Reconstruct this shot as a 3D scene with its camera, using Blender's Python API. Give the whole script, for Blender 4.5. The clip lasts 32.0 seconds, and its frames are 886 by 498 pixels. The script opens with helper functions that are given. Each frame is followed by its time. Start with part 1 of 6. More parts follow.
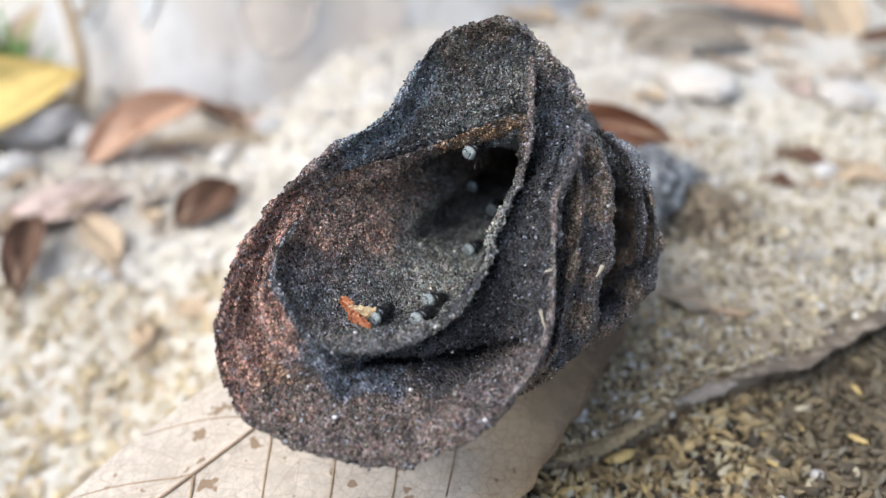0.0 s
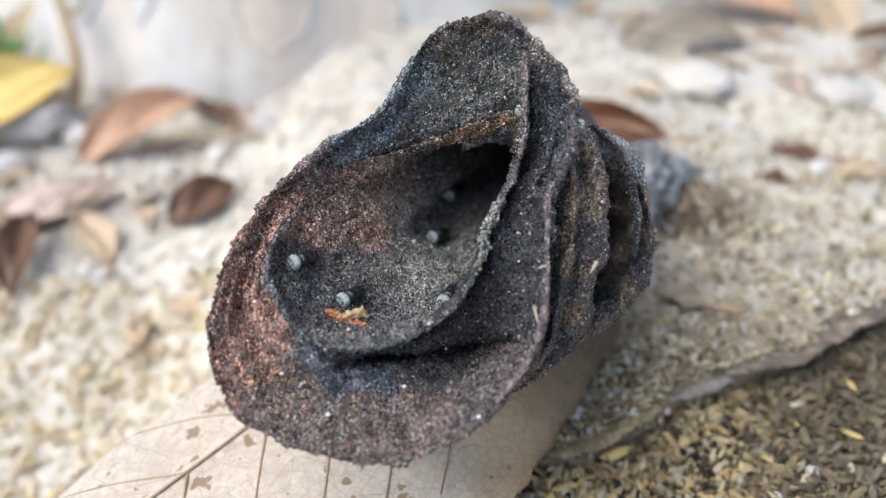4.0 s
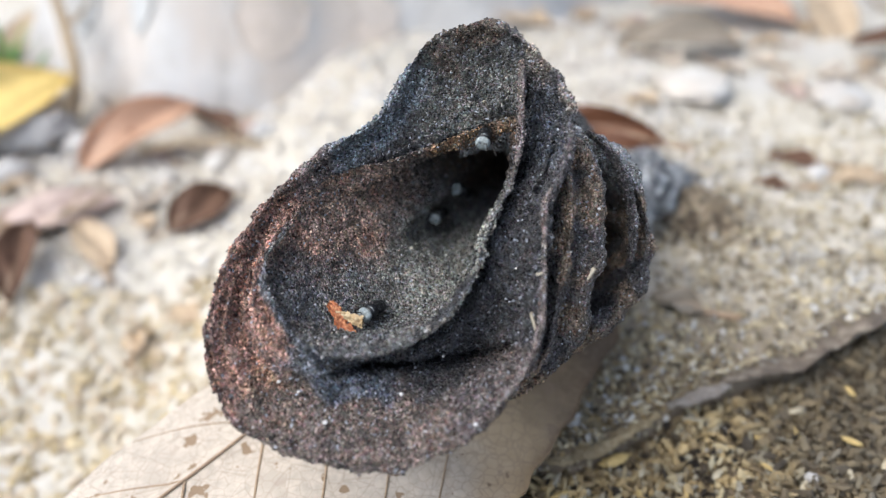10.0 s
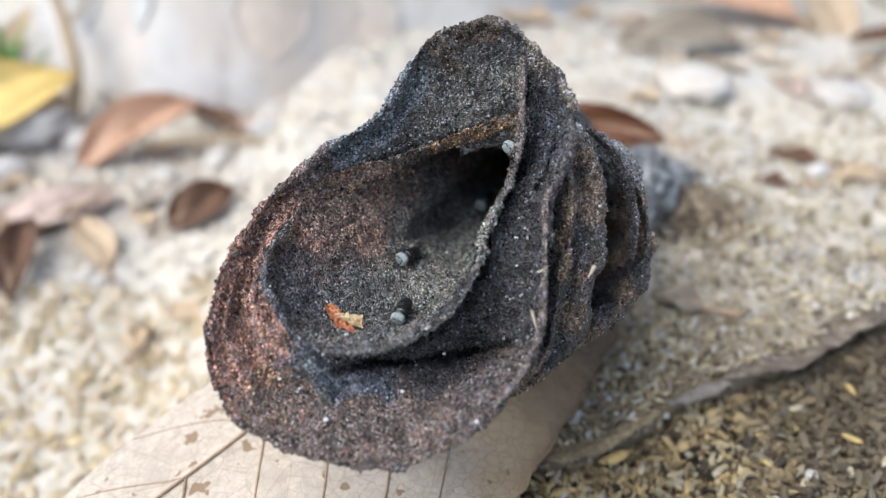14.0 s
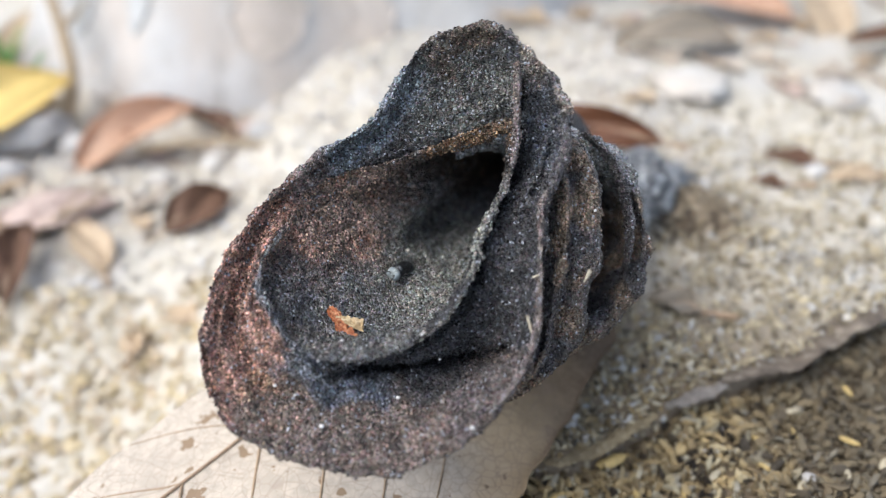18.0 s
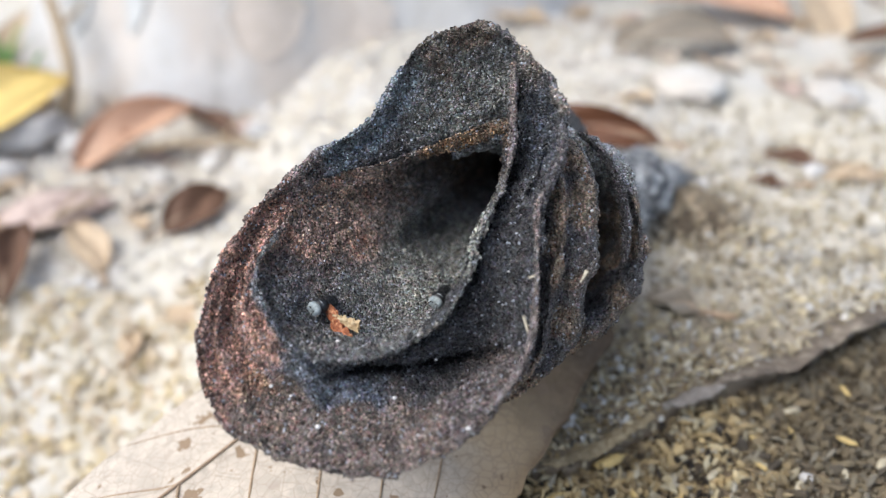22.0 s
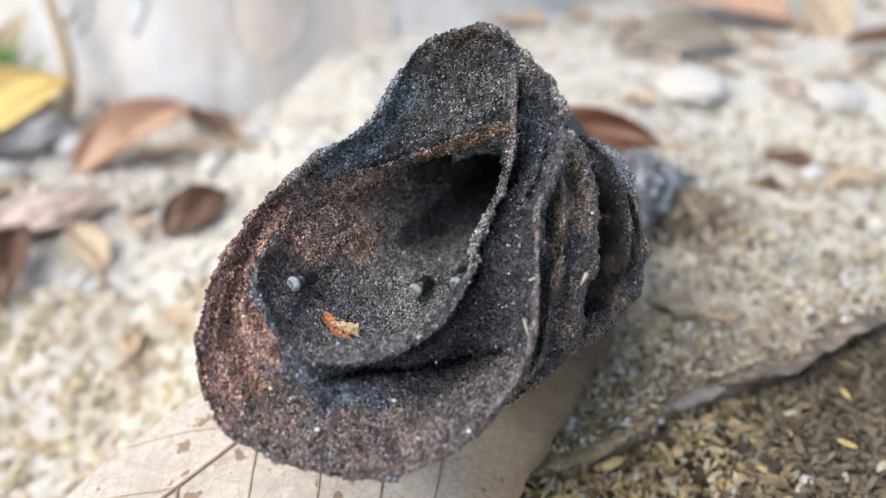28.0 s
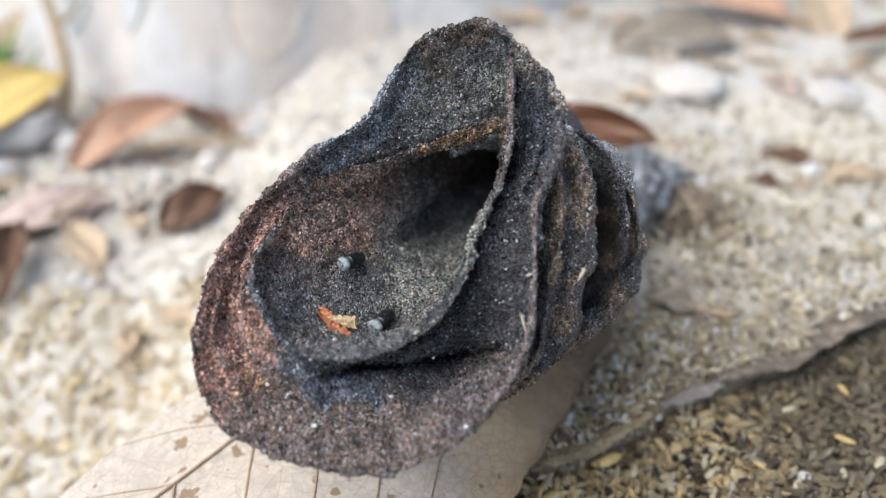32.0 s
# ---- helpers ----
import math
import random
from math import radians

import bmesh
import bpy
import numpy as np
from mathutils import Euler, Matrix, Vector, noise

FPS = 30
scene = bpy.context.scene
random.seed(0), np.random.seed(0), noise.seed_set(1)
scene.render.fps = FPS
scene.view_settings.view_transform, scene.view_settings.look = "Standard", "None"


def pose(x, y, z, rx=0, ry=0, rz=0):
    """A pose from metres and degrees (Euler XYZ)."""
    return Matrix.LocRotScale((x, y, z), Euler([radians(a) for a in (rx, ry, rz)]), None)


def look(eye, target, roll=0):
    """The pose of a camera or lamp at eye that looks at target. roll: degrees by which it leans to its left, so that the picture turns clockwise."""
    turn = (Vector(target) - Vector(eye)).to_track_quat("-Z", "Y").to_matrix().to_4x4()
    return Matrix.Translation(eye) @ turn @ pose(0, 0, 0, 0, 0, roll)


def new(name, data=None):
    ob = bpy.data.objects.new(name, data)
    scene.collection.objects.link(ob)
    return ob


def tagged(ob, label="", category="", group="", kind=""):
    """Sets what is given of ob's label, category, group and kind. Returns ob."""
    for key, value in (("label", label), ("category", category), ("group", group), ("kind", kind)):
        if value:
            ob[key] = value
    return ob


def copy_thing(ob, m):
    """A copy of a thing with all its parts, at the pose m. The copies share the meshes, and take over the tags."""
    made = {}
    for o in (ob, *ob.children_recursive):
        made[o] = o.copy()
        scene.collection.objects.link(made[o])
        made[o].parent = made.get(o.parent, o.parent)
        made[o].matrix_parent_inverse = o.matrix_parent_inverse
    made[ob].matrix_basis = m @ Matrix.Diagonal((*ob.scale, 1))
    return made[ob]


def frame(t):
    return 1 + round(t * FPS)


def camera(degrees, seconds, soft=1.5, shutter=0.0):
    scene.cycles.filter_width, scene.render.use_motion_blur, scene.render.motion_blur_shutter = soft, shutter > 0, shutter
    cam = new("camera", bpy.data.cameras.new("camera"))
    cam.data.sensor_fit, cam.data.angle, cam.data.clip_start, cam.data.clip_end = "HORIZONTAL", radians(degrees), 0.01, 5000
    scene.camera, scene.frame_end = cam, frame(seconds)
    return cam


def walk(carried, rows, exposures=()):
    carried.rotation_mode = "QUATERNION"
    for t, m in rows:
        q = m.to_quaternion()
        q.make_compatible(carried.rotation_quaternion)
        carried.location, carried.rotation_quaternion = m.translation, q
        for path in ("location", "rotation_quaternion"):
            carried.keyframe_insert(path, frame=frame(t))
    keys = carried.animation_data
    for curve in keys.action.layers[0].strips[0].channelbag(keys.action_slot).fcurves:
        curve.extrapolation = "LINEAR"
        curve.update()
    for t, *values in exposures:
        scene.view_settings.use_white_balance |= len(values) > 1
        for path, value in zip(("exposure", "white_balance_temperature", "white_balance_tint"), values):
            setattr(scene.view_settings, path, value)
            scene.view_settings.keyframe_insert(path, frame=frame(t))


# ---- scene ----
# ---- camera and its walk ----
MM = 0.001
cam = camera(60, 32.0, soft=1.15, shutter=0.5)
cam.data.dof.use_dof = True
cam.data.dof.focus_distance = 0.089
cam.data.dof.aperture_fstop = 11.5
PATH = [
    (0, -0.00119, -0.00070, 0.08785, 54.845, -0.330, 0.590),
    (0.5, -0.00117, -0.00064, 0.08781, 54.772, -0.353, 0.588),
    (1, -0.00130, -0.00072, 0.08759, 54.742, -0.399, 0.512),
    (1.5, -0.00093, -0.00059, 0.08761, 54.652, -0.299, 0.492),
    (2, -0.00107, -0.00059, 0.08747, 54.633, -0.367, 0.447),
    (2.5, -0.00102, -0.00052, 0.08754, 54.595, -0.413, 0.407),
    (3, -0.00095, -0.00052, 0.08748, 54.616, -0.398, 0.412),
    (3.5, -0.00088, -0.00052, 0.08751, 54.639, -0.355, 0.331),
    (5.5, -0.00083, -0.00050, 0.08751, 54.875, -0.395, 0.244),
    (6, -0.00072, -0.00038, 0.08760, 54.827, -0.403, 0.262),
    (6.5, -0.00070, -0.00034, 0.08773, 54.801, -0.398, 0.226),
    (7, -0.00071, -0.00043, 0.08767, 54.946, -0.355, 0.207),
    (7.5, -0.00056, -0.00036, 0.08784, 54.976, -0.312, 0.247),
    (8, -0.00067, -0.00038, 0.08764, 55.051, -0.321, 0.237),
    (8.5, -0.00070, -0.00040, 0.08762, 55.020, -0.339, 0.254),
    (9, -0.00049, -0.00033, 0.08771, 55.050, -0.266, 0.255),
    (9.5, -0.00046, -0.00032, 0.08789, 55.084, -0.215, 0.260),
    (10, -0.00048, -0.00043, 0.08758, 55.166, -0.230, 0.251),
    (10.5, -0.00068, -0.00035, 0.08761, 54.988, -0.283, 0.269),
    (11, -0.00070, -0.00036, 0.08766, 54.973, -0.283, 0.253),
    (11.5, -0.00062, -0.00033, 0.08766, 54.958, -0.240, 0.256),
    (12, -0.00062, -0.00040, 0.08751, 54.998, -0.261, 0.275),
    (12.5, -0.00064, -0.00034, 0.08763, 54.962, -0.256, 0.262),
    (13, -0.00069, -0.00047, 0.08763, 54.980, -0.253, 0.250),
    (13.5, -0.00060, -0.00043, 0.08760, 54.987, -0.257, 0.270),
    (14, -0.00057, -0.00046, 0.08758, 54.984, -0.232, 0.247),
    (14.5, -0.00039, -0.00038, 0.08768, 54.934, -0.229, 0.245),
    (16.5, -0.00002, -0.00005, 0.08795, 54.956, -0.098, 0.088),
    (17, 0.00000, 0.00000, 0.08800, 55.000, -0.000, 0.000),
    (17.5, -0.00026, -0.00010, 0.08803, 54.986, -0.080, -0.001),
    (18, -0.00018, -0.00000, 0.08796, 54.989, -0.075, 0.028),
    (18.5, -0.00014, -0.00003, 0.08812, 54.983, -0.102, 0.043),
    (19, -0.00023, -0.00007, 0.08790, 55.026, -0.075, 0.033),
    (19.5, -0.00011, 0.00006, 0.08809, 54.951, -0.060, 0.054),
    (20, -0.00013, 0.00004, 0.08803, 54.975, -0.035, 0.022),
    (20.5, -0.00024, -0.00013, 0.08769, 55.020, -0.110, 0.037),
    (21, 0.00011, 0.00003, 0.08804, 54.907, -0.084, 0.011),
    (21.5, 0.00001, 0.00013, 0.08796, 54.951, -0.101, -0.044),
    (22, 0.00016, 0.00013, 0.08798, 54.952, -0.063, -0.015),
    (22.5, 0.00014, 0.00020, 0.08811, 54.954, -0.070, -0.016),
    (23, 0.00009, 0.00026, 0.08807, 55.036, -0.124, 0.010),
    (23.5, 0.00000, 0.00016, 0.08803, 55.107, -0.091, -0.015),
    (24, 0.00002, 0.00024, 0.08810, 55.043, -0.104, 0.008),
    (24.5, 0.00022, 0.00024, 0.08805, 55.073, -0.020, 0.032),
    (25, 0.00007, 0.00019, 0.08803, 55.085, -0.065, 0.012),
    (25.5, 0.00010, 0.00012, 0.08799, 55.084, -0.040, 0.002),
    (27.5, 0.00013, 0.00022, 0.08805, 55.064, -0.118, -0.048),
    (28, 0.00007, 0.00026, 0.08797, 55.083, -0.131, -0.041),
    (28.5, 0.00007, 0.00025, 0.08794, 55.092, -0.134, -0.056),
    (29, 0.00011, 0.00018, 0.08777, 55.130, -0.145, -0.091),
    (29.5, 0.00002, 0.00015, 0.08787, 54.990, -0.154, -0.121),
    (30, -0.00008, 0.00029, 0.08781, 54.949, -0.214, -0.110),
    (30.5, 0.00006, 0.00030, 0.08785, 54.951, -0.158, -0.113),
    (31, 0.00019, 0.00029, 0.08777, 54.959, -0.118, -0.111),
    (31.5, 0.00027, 0.00028, 0.08763, 54.995, -0.086, -0.154),
    (32, 0.00022, 0.00025, 0.08758, 54.974, -0.143, -0.165),
]
walk(cam, [(r[0], pose(*r[1:])) for r in PATH])
scene.view_settings.exposure = 0.92

# ---- world and sun ----
world = bpy.data.worlds.new("sky")
world.use_nodes = True
scene.world = world
wn, wl = world.node_tree.nodes, world.node_tree.links
sky = wn.new("ShaderNodeTexSky")
sky.sky_type = "NISHITA"
sky.sun_disc = False
sky.sun_elevation = radians(56)
sky.sun_rotation = radians(251)
sky.air_density, sky.dust_density = 0.9, 2.0
haze = wn.new("ShaderNodeHueSaturation")
haze.inputs["Saturation"].default_value = 0.75
wl.new(sky.outputs[0], haze.inputs["Color"])
wl.new(haze.outputs[0], wn["Background"].inputs[0])
wn["Background"].inputs[1].default_value = 0.15

sun_data = bpy.data.lights.new("sun", "SUN")
sun_data.energy = 1.55
sun_data.angle = radians(50)
sun_data.color = (0.98, 0.99, 1.0)
sun = new("sun", sun_data)
sun.matrix_world = look((-0.86, -0.30, 1.35), (0, 0, 0))


# ---- materials ----
def nodes_of(m):
    m.use_nodes = True
    nt = m.node_tree
    return nt, nt.nodes["Principled BSDF"]


def ramp_node(nt, stops):
    r = nt.nodes.new("ShaderNodeValToRGB")
    while len(r.color_ramp.elements) < len(stops):
        r.color_ramp.elements.new(0.5)
    for e, (p, c) in zip(r.color_ramp.elements, stops):
        e.position, e.color = p, (*c, 1)
    return r


def noise_node(nt, size_mm, detail=4.0, rough=0.6, stretch=(1, 1, 1), seed=0.0):
    """Noise whose features are about size_mm across, on object coordinates."""
    tc = nt.nodes.new("ShaderNodeTexCoord")
    mp = nt.nodes.new("ShaderNodeMapping")
    k = 1000.0 / size_mm
    mp.inputs["Scale"].default_value = [k * s for s in stretch]
    mp.inputs["Location"].default_value = (seed, seed * 0.7, -seed)
    n = nt.nodes.new("ShaderNodeTexNoise")
    n.inputs["Scale"].default_value = 1.0
    n.inputs["Detail"].default_value = detail
    n.inputs["Roughness"].default_value = rough
    nt.links.new(tc.outputs["Object"], mp.inputs[0])
    nt.links.new(mp.outputs[0], n.inputs["Vector"])
    return n


def mixed(nt, fac, a, b, mode="MIX"):
    m = nt.nodes.new("ShaderNodeMix")
    m.data_type, m.blend_type = "RGBA", mode
    for sock, val in ((m.inputs[0], fac), (m.inputs[6], a), (m.inputs[7], b)):
        if isinstance(val, (int, float)):
            sock.default_value = val
        elif isinstance(val, tuple):
            sock.default_value = (*val, 1)
        else:
            nt.links.new(val, sock)
    return m.outputs[2]


def stepped(nt, value, lo, hi):
    r = nt.nodes.new("ShaderNodeMapRange")
    r.interpolation_type = "SMOOTHSTEP"
    r.inputs["From Min"].default_value, r.inputs["From Max"].default_value = lo, hi
    nt.links.new(value, r.inputs["Value"])
    return r.outputs[0]


def bumped(nt, bsdf, height, dist_mm, strength=1.0):
    b = nt.nodes.new("ShaderNodeBump")
    b.inputs["Strength"].default_value = strength
    b.inputs["Distance"].default_value = dist_mm * MM
    nt.links.new(height, b.inputs["Height"])
    nt.links.new(b.outputs[0], bsdf.inputs["Normal"])


def earthy(name, stops, fine_mm, coarse_mm, tint, tint_amount=0.5, rough=0.85, bump_mm=0.2, island=0.0, spec=0.3, stretch=(1, 1, 1)):
    """A natural matt surface: fine grain through a colour ramp, stained at a coarser scale."""
    m = bpy.data.materials.new(name)
    nt, b = nodes_of(m)
    fine = noise_node(nt, fine_mm, 6, 0.7, stretch)
    coarse = noise_node(nt, coarse_mm, 3, 0.5, stretch, 3.1)
    val = fine.outputs["Fac"]
    if island:
        g = nt.nodes.new("ShaderNodeNewGeometry")
        mx = nt.nodes.new("ShaderNodeMix")
        mx.data_type = "FLOAT"
        mx.inputs[0].default_value = island
        nt.links.new(val, mx.inputs[2])
        nt.links.new(g.outputs["Random Per Island"], mx.inputs[3])
        val = mx.outputs[0]
    r = ramp_node(nt, stops)
    nt.links.new(val, r.inputs[0])
    f = stepped(nt, coarse.outputs["Fac"], 0.42, 0.68)
    scaled = nt.nodes.new("ShaderNodeMath")
    scaled.operation = "MULTIPLY"
    scaled.inputs[1].default_value = tint_amount
    nt.links.new(f, scaled.inputs[0])
    nt.links.new(mixed(nt, scaled.outputs[0], r.outputs[0], tint), b.inputs["Base Color"])
    b.inputs["Roughness"].default_value = rough
    b.inputs["Specular IOR Level"].default_value = spec
    if bump_mm:
        bumped(nt, b, fine.outputs["Fac"], bump_mm)
    return m


def resin_material(name, island=False):
    """Dark granular nest resin. The mesh's own "tone" gives the tint of each patch; every granule varies from it, and a
    few are painted pale as glints.
    """
    m = bpy.data.materials.new(name)
    nt, b = nodes_of(m)
    tone = nt.nodes.new("ShaderNodeAttribute")
    tone.attribute_name = "tone"
    tc = nt.nodes.new("ShaderNodeTexCoord")
    grain = nt.nodes.new("ShaderNodeTexVoronoi")
    grain.inputs["Scale"].default_value = 1000 / 0.25
    nt.links.new(tc.outputs["Object"], grain.inputs["Vector"])
    gsep = nt.nodes.new("ShaderNodeSeparateColor")
    nt.links.new(grain.outputs["Color"], gsep.inputs[0])
    fine = noise_node(nt, 0.5, 5, 0.75)
    val = nt.nodes.new("ShaderNodeMix")
    val.data_type = "FLOAT"
    val.inputs[0].default_value = 0.8 if island else 0.45
    nt.links.new(fine.outputs["Fac"], val.inputs[2])
    if island:
        geo = nt.nodes.new("ShaderNodeNewGeometry")
        nt.links.new(geo.outputs["Random Per Island"], val.inputs[3])
    else:
        nt.links.new(gsep.outputs[2], val.inputs[3])
    light = ramp_node(nt, [(0.16, (0.11, 0.11, 0.11)), (0.42, (0.84, 0.83, 0.82)), (0.64, (1.95, 1.93, 1.91)), (0.80, (4.4, 4.4, 4.4))])
    nt.links.new(val.outputs[0], light.inputs[0])
    col = mixed(nt, 1.0, tone.outputs["Color"], light.outputs[0], "MULTIPLY")
    # sooty and dusted spots a millimetre or two wide
    mottle = noise_node(nt, 1.8, 4, 0.7, (1, 1, 1), 9.1)
    soot = nt.nodes.new("ShaderNodeMath")
    soot.operation = "MULTIPLY"
    soot.inputs[1].default_value = 0.6
    nt.links.new(stepped(nt, mottle.outputs["Fac"], 0.50, 0.34), soot.inputs[0])
    col = mixed(nt, soot.outputs[0], col, (0.012, 0.012, 0.014))
    # each granule leans to rust or to slate
    lean = ramp_node(nt, [(0.15, (1.45, 0.92, 0.70)), (0.45, (1.05, 1.0, 0.96)), (0.6, (0.95, 1.0, 1.06)), (0.9, (0.72, 1.0, 1.5))])
    hue = noise_node(nt, 1.1, 5, 0.8, (1, 1, 1), 15.2)
    nt.links.new(hue.outputs["Fac"], lean.inputs[0])
    col = mixed(nt, 1.0, col, lean.outputs[0], "MULTIPLY")
    col = mixed(nt, 0.12, col, grain.outputs["Color"], "OVERLAY")
    # a few granules coloured pale blue-white to imitate glints on the resin
    glint = stepped(nt, gsep.outputs[0], 0.968, 0.985)
    col = mixed(nt, glint, col, (0.46, 0.49, 0.55))
    nt.links.new(col, b.inputs["Base Color"])
    rm = nt.nodes.new("ShaderNodeMapRange")
    rm.inputs["To Min"].default_value, rm.inputs["To Max"].default_value = 0.12, 0.65
    nt.links.new(gsep.outputs[1], rm.inputs[0])
    nt.links.new(rm.outputs[0], b.inputs["Roughness"])
    b.inputs["Specular IOR Level"].default_value = 0.75
    inv = nt.nodes.new("ShaderNodeMath")
    inv.operation = "SUBTRACT"
    inv.inputs[0].default_value = 1.0
    nt.links.new(grain.outputs["Distance"], inv.inputs[1])
    bumped(nt, b, inv.outputs[0], 0.55, 1.0)
    return m


def plain(name, color, rough=0.5, spec=0.4, fine_mm=0.3, vary=0.35, bump_mm=0.03):
    """One colour with a fine mottling."""
    lo = tuple(c * (1 - vary) for c in color)
    hi = tuple(min(1, c * (1 + vary)) for c in color)
    return earthy(name, [(0.3, lo), (0.7, hi)], fine_mm, fine_mm * 7, lo, 0.4, rough, bump_mm, 0, spec)


RESIN = resin_material("nest_resin")
RESIN_GRAIN = resin_material("nest_resin_grain", True)


def soil_material():
    """Pale sand, tan on the crust, dark humus under the loose grit in front of it."""
    m = earthy("soil", [(0.25, (0.36, 0.30, 0.22)), (0.40, (0.47, 0.43, 0.345)), (0.52, (0.55, 0.505, 0.42)), (0.62, (0.58, 0.54, 0.46)), (0.72, (0.60, 0.59, 0.56))], 4.0, 22, (0.55, 0.53, 0.49), 0.7, 0.9, 0.5)
    nt = m.node_tree
    b = nt.nodes["Principled BSDF"]
    old = b.inputs["Base Color"].links[0].from_socket
    tc = nt.nodes.new("ShaderNodeTexCoord")
    sep = nt.nodes.new("ShaderNodeSeparateXYZ")
    nt.links.new(tc.outputs["Object"], sep.inputs[0])
    wob = noise_node(nt, 8, 4, 0.6, (1, 1, 1), 6.0)

    def line(kx, ky, kw, c):
        acc = None
        for sock, k in ((sep.outputs["X"], kx), (sep.outputs["Y"], ky), (wob.outputs["Fac"], kw)):
            n = nt.nodes.new("ShaderNodeMath")
            n.operation = "MULTIPLY_ADD"
            n.inputs[1].default_value = k
            nt.links.new(sock, n.inputs[0])
            if acc is None:
                n.inputs[2].default_value = c
            else:
                nt.links.new(acc, n.inputs[2])
            acc = n.outputs[0]
        return acc

    # the grit and the brown soil lie round the nest only
    far = nt.nodes.new("ShaderNodeVectorMath")
    far.operation = "LENGTH"
    nt.links.new(tc.outputs["Object"], far.inputs[0])
    local = stepped(nt, far.outputs["Value"], 0.55, 0.30)

    def nearby(sock):
        n = nt.nodes.new("ShaderNodeMath")
        n.operation = "MULTIPLY"
        nt.links.new(sock, n.inputs[0])
        nt.links.new(local, n.inputs[1])
        return n.outputs[0]

    tan = ramp_node(nt, [(0.3, (0.14, 0.108, 0.07)), (0.6, (0.34, 0.29, 0.22))])
    nt.links.new(wob.outputs["Fac"], tan.inputs[0])
    right = stepped(nt, line(1.0, -0.25, 0.02, 0.0), 0.0, 0.03)
    half = nt.nodes.new("ShaderNodeMath")
    half.operation = "MULTIPLY"
    half.inputs[1].default_value = 0.8
    fade = nt.nodes.new("ShaderNodeMath")
    fade.operation = "MULTIPLY"
    nt.links.new(right, fade.inputs[0])
    nt.links.new(stepped(nt, line(0.2, 1.0, 0.03, -0.015), 0.142, 0.095), fade.inputs[1])
    nt.links.new(fade.outputs[0], half.inputs[0])
    col = mixed(nt, nearby(half.outputs[0]), old, tan.outputs[0])
    humus = stepped(nt, line(0.47, -1.0, 0.004, 0.0628), 0.0, 0.002)
    col = mixed(nt, nearby(humus), col, (0.075, 0.054, 0.033))
    # brown soil beside the nest, with some of its shade in the colour
    near_nest = stepped(nt, line(0.9, 1.0, 0.02, -0.133), 0.03, -0.012)
    lower = stepped(nt, line(1.0, 0.0, 0.0, 0.0), 0.004, 0.014)
    both = nt.nodes.new("ShaderNodeMath")
    both.operation = "MULTIPLY"
    nt.links.new(near_nest, both.inputs[0])
    nt.links.new(lower, both.inputs[1])
    col = mixed(nt, nearby(both.outputs[0]), col, (0.24, 0.185, 0.125))
    nt.links.new(col, b.inputs["Base Color"])
    return m


SOIL = soil_material()
DEBRIS = earthy("nest_debris", [(0.0, (0.03, 0.025, 0.02)), (0.35, (0.12, 0.088, 0.058)), (0.7, (0.30, 0.235, 0.15)), (1.0, (0.48, 0.41, 0.31))], 1.0, 8, (0.06, 0.05, 0.04), 0.4, 0.8, 0.1, 0.9)
DUST = earthy("dusty_resin", [(0.3, (0.025, 0.026, 0.028)), (0.46, (0.15, 0.155, 0.16)), (0.58, (0.50, 0.51, 0.50))], 2.2, 9, (0.04, 0.042, 0.046), 0.75, 0.8, 0.3)
GRIT = earthy("grit", [(0.0, (0.010, 0.008, 0.007)), (0.11, (0.035, 0.026, 0.017)), (0.26, (0.26, 0.19, 0.098)), (0.56, (0.52, 0.39, 0.195)), (0.80, (0.47, 0.41, 0.27)), (0.92, (0.36, 0.33, 0.26)), (1.0, (0.52, 0.46, 0.34))], 0.8, 9, (0.07, 0.052, 0.033), 0.4, 0.7, 0.1, 0.95)
CRUST_GRIT = earthy("crust_grit", [(0.0, (0.03, 0.026, 0.02)), (0.16, (0.15, 0.12, 0.08)), (0.38, (0.38, 0.315, 0.20)), (0.66, (0.56, 0.48, 0.32)), (0.86, (0.46, 0.46, 0.45)), (1.0, (0.72, 0.69, 0.62))], 1.0, 14, (0.30, 0.25, 0.18), 0.35, 0.8, 0.1, 0.92)
GREY_GRIT = earthy("grey_grit", [(0.0, (0.30, 0.26, 0.21)), (0.2, (0.42, 0.38, 0.33)), (0.45, (0.58, 0.53, 0.46)), (0.6, (0.58, 0.50, 0.38)), (0.8, (0.62, 0.61, 0.59)), (1.0, (0.55, 0.57, 0.60))], 1.0, 25, (0.53, 0.52, 0.51), 0.4, 0.85, 0.1, 0.8)
PALE_GRIT = earthy("pale_grit", [(0.0, (0.28, 0.22, 0.15)), (0.15, (0.40, 0.33, 0.21)), (0.4, (0.59, 0.48, 0.28)), (0.6, (0.58, 0.47, 0.35)), (0.8, (0.60, 0.53, 0.39)), (1.0, (0.53, 0.52, 0.50))], 1.0, 25, (0.50, 0.44, 0.355), 0.35, 0.85, 0.1, 0.8)
TRUNK = earthy("pale_bark", [(0.28, (0.30, 0.29, 0.275)), (0.42, (0.50, 0.485, 0.46)), (0.56, (0.55, 0.54, 0.52)), (0.72, (0.62, 0.61, 0.59))], 11, 28, (0.58, 0.49, 0.41), 0.6, 0.9, 1.2, 0, 0.2, (1, 1, 0.4))
BARK_BROWN = earthy("brown_bark", [(0.3, (0.52, 0.45, 0.38)), (0.7, (0.66, 0.58, 0.51))], 5, 18, (0.60, 0.54, 0.48), 0.6, 0.9, 0.5)
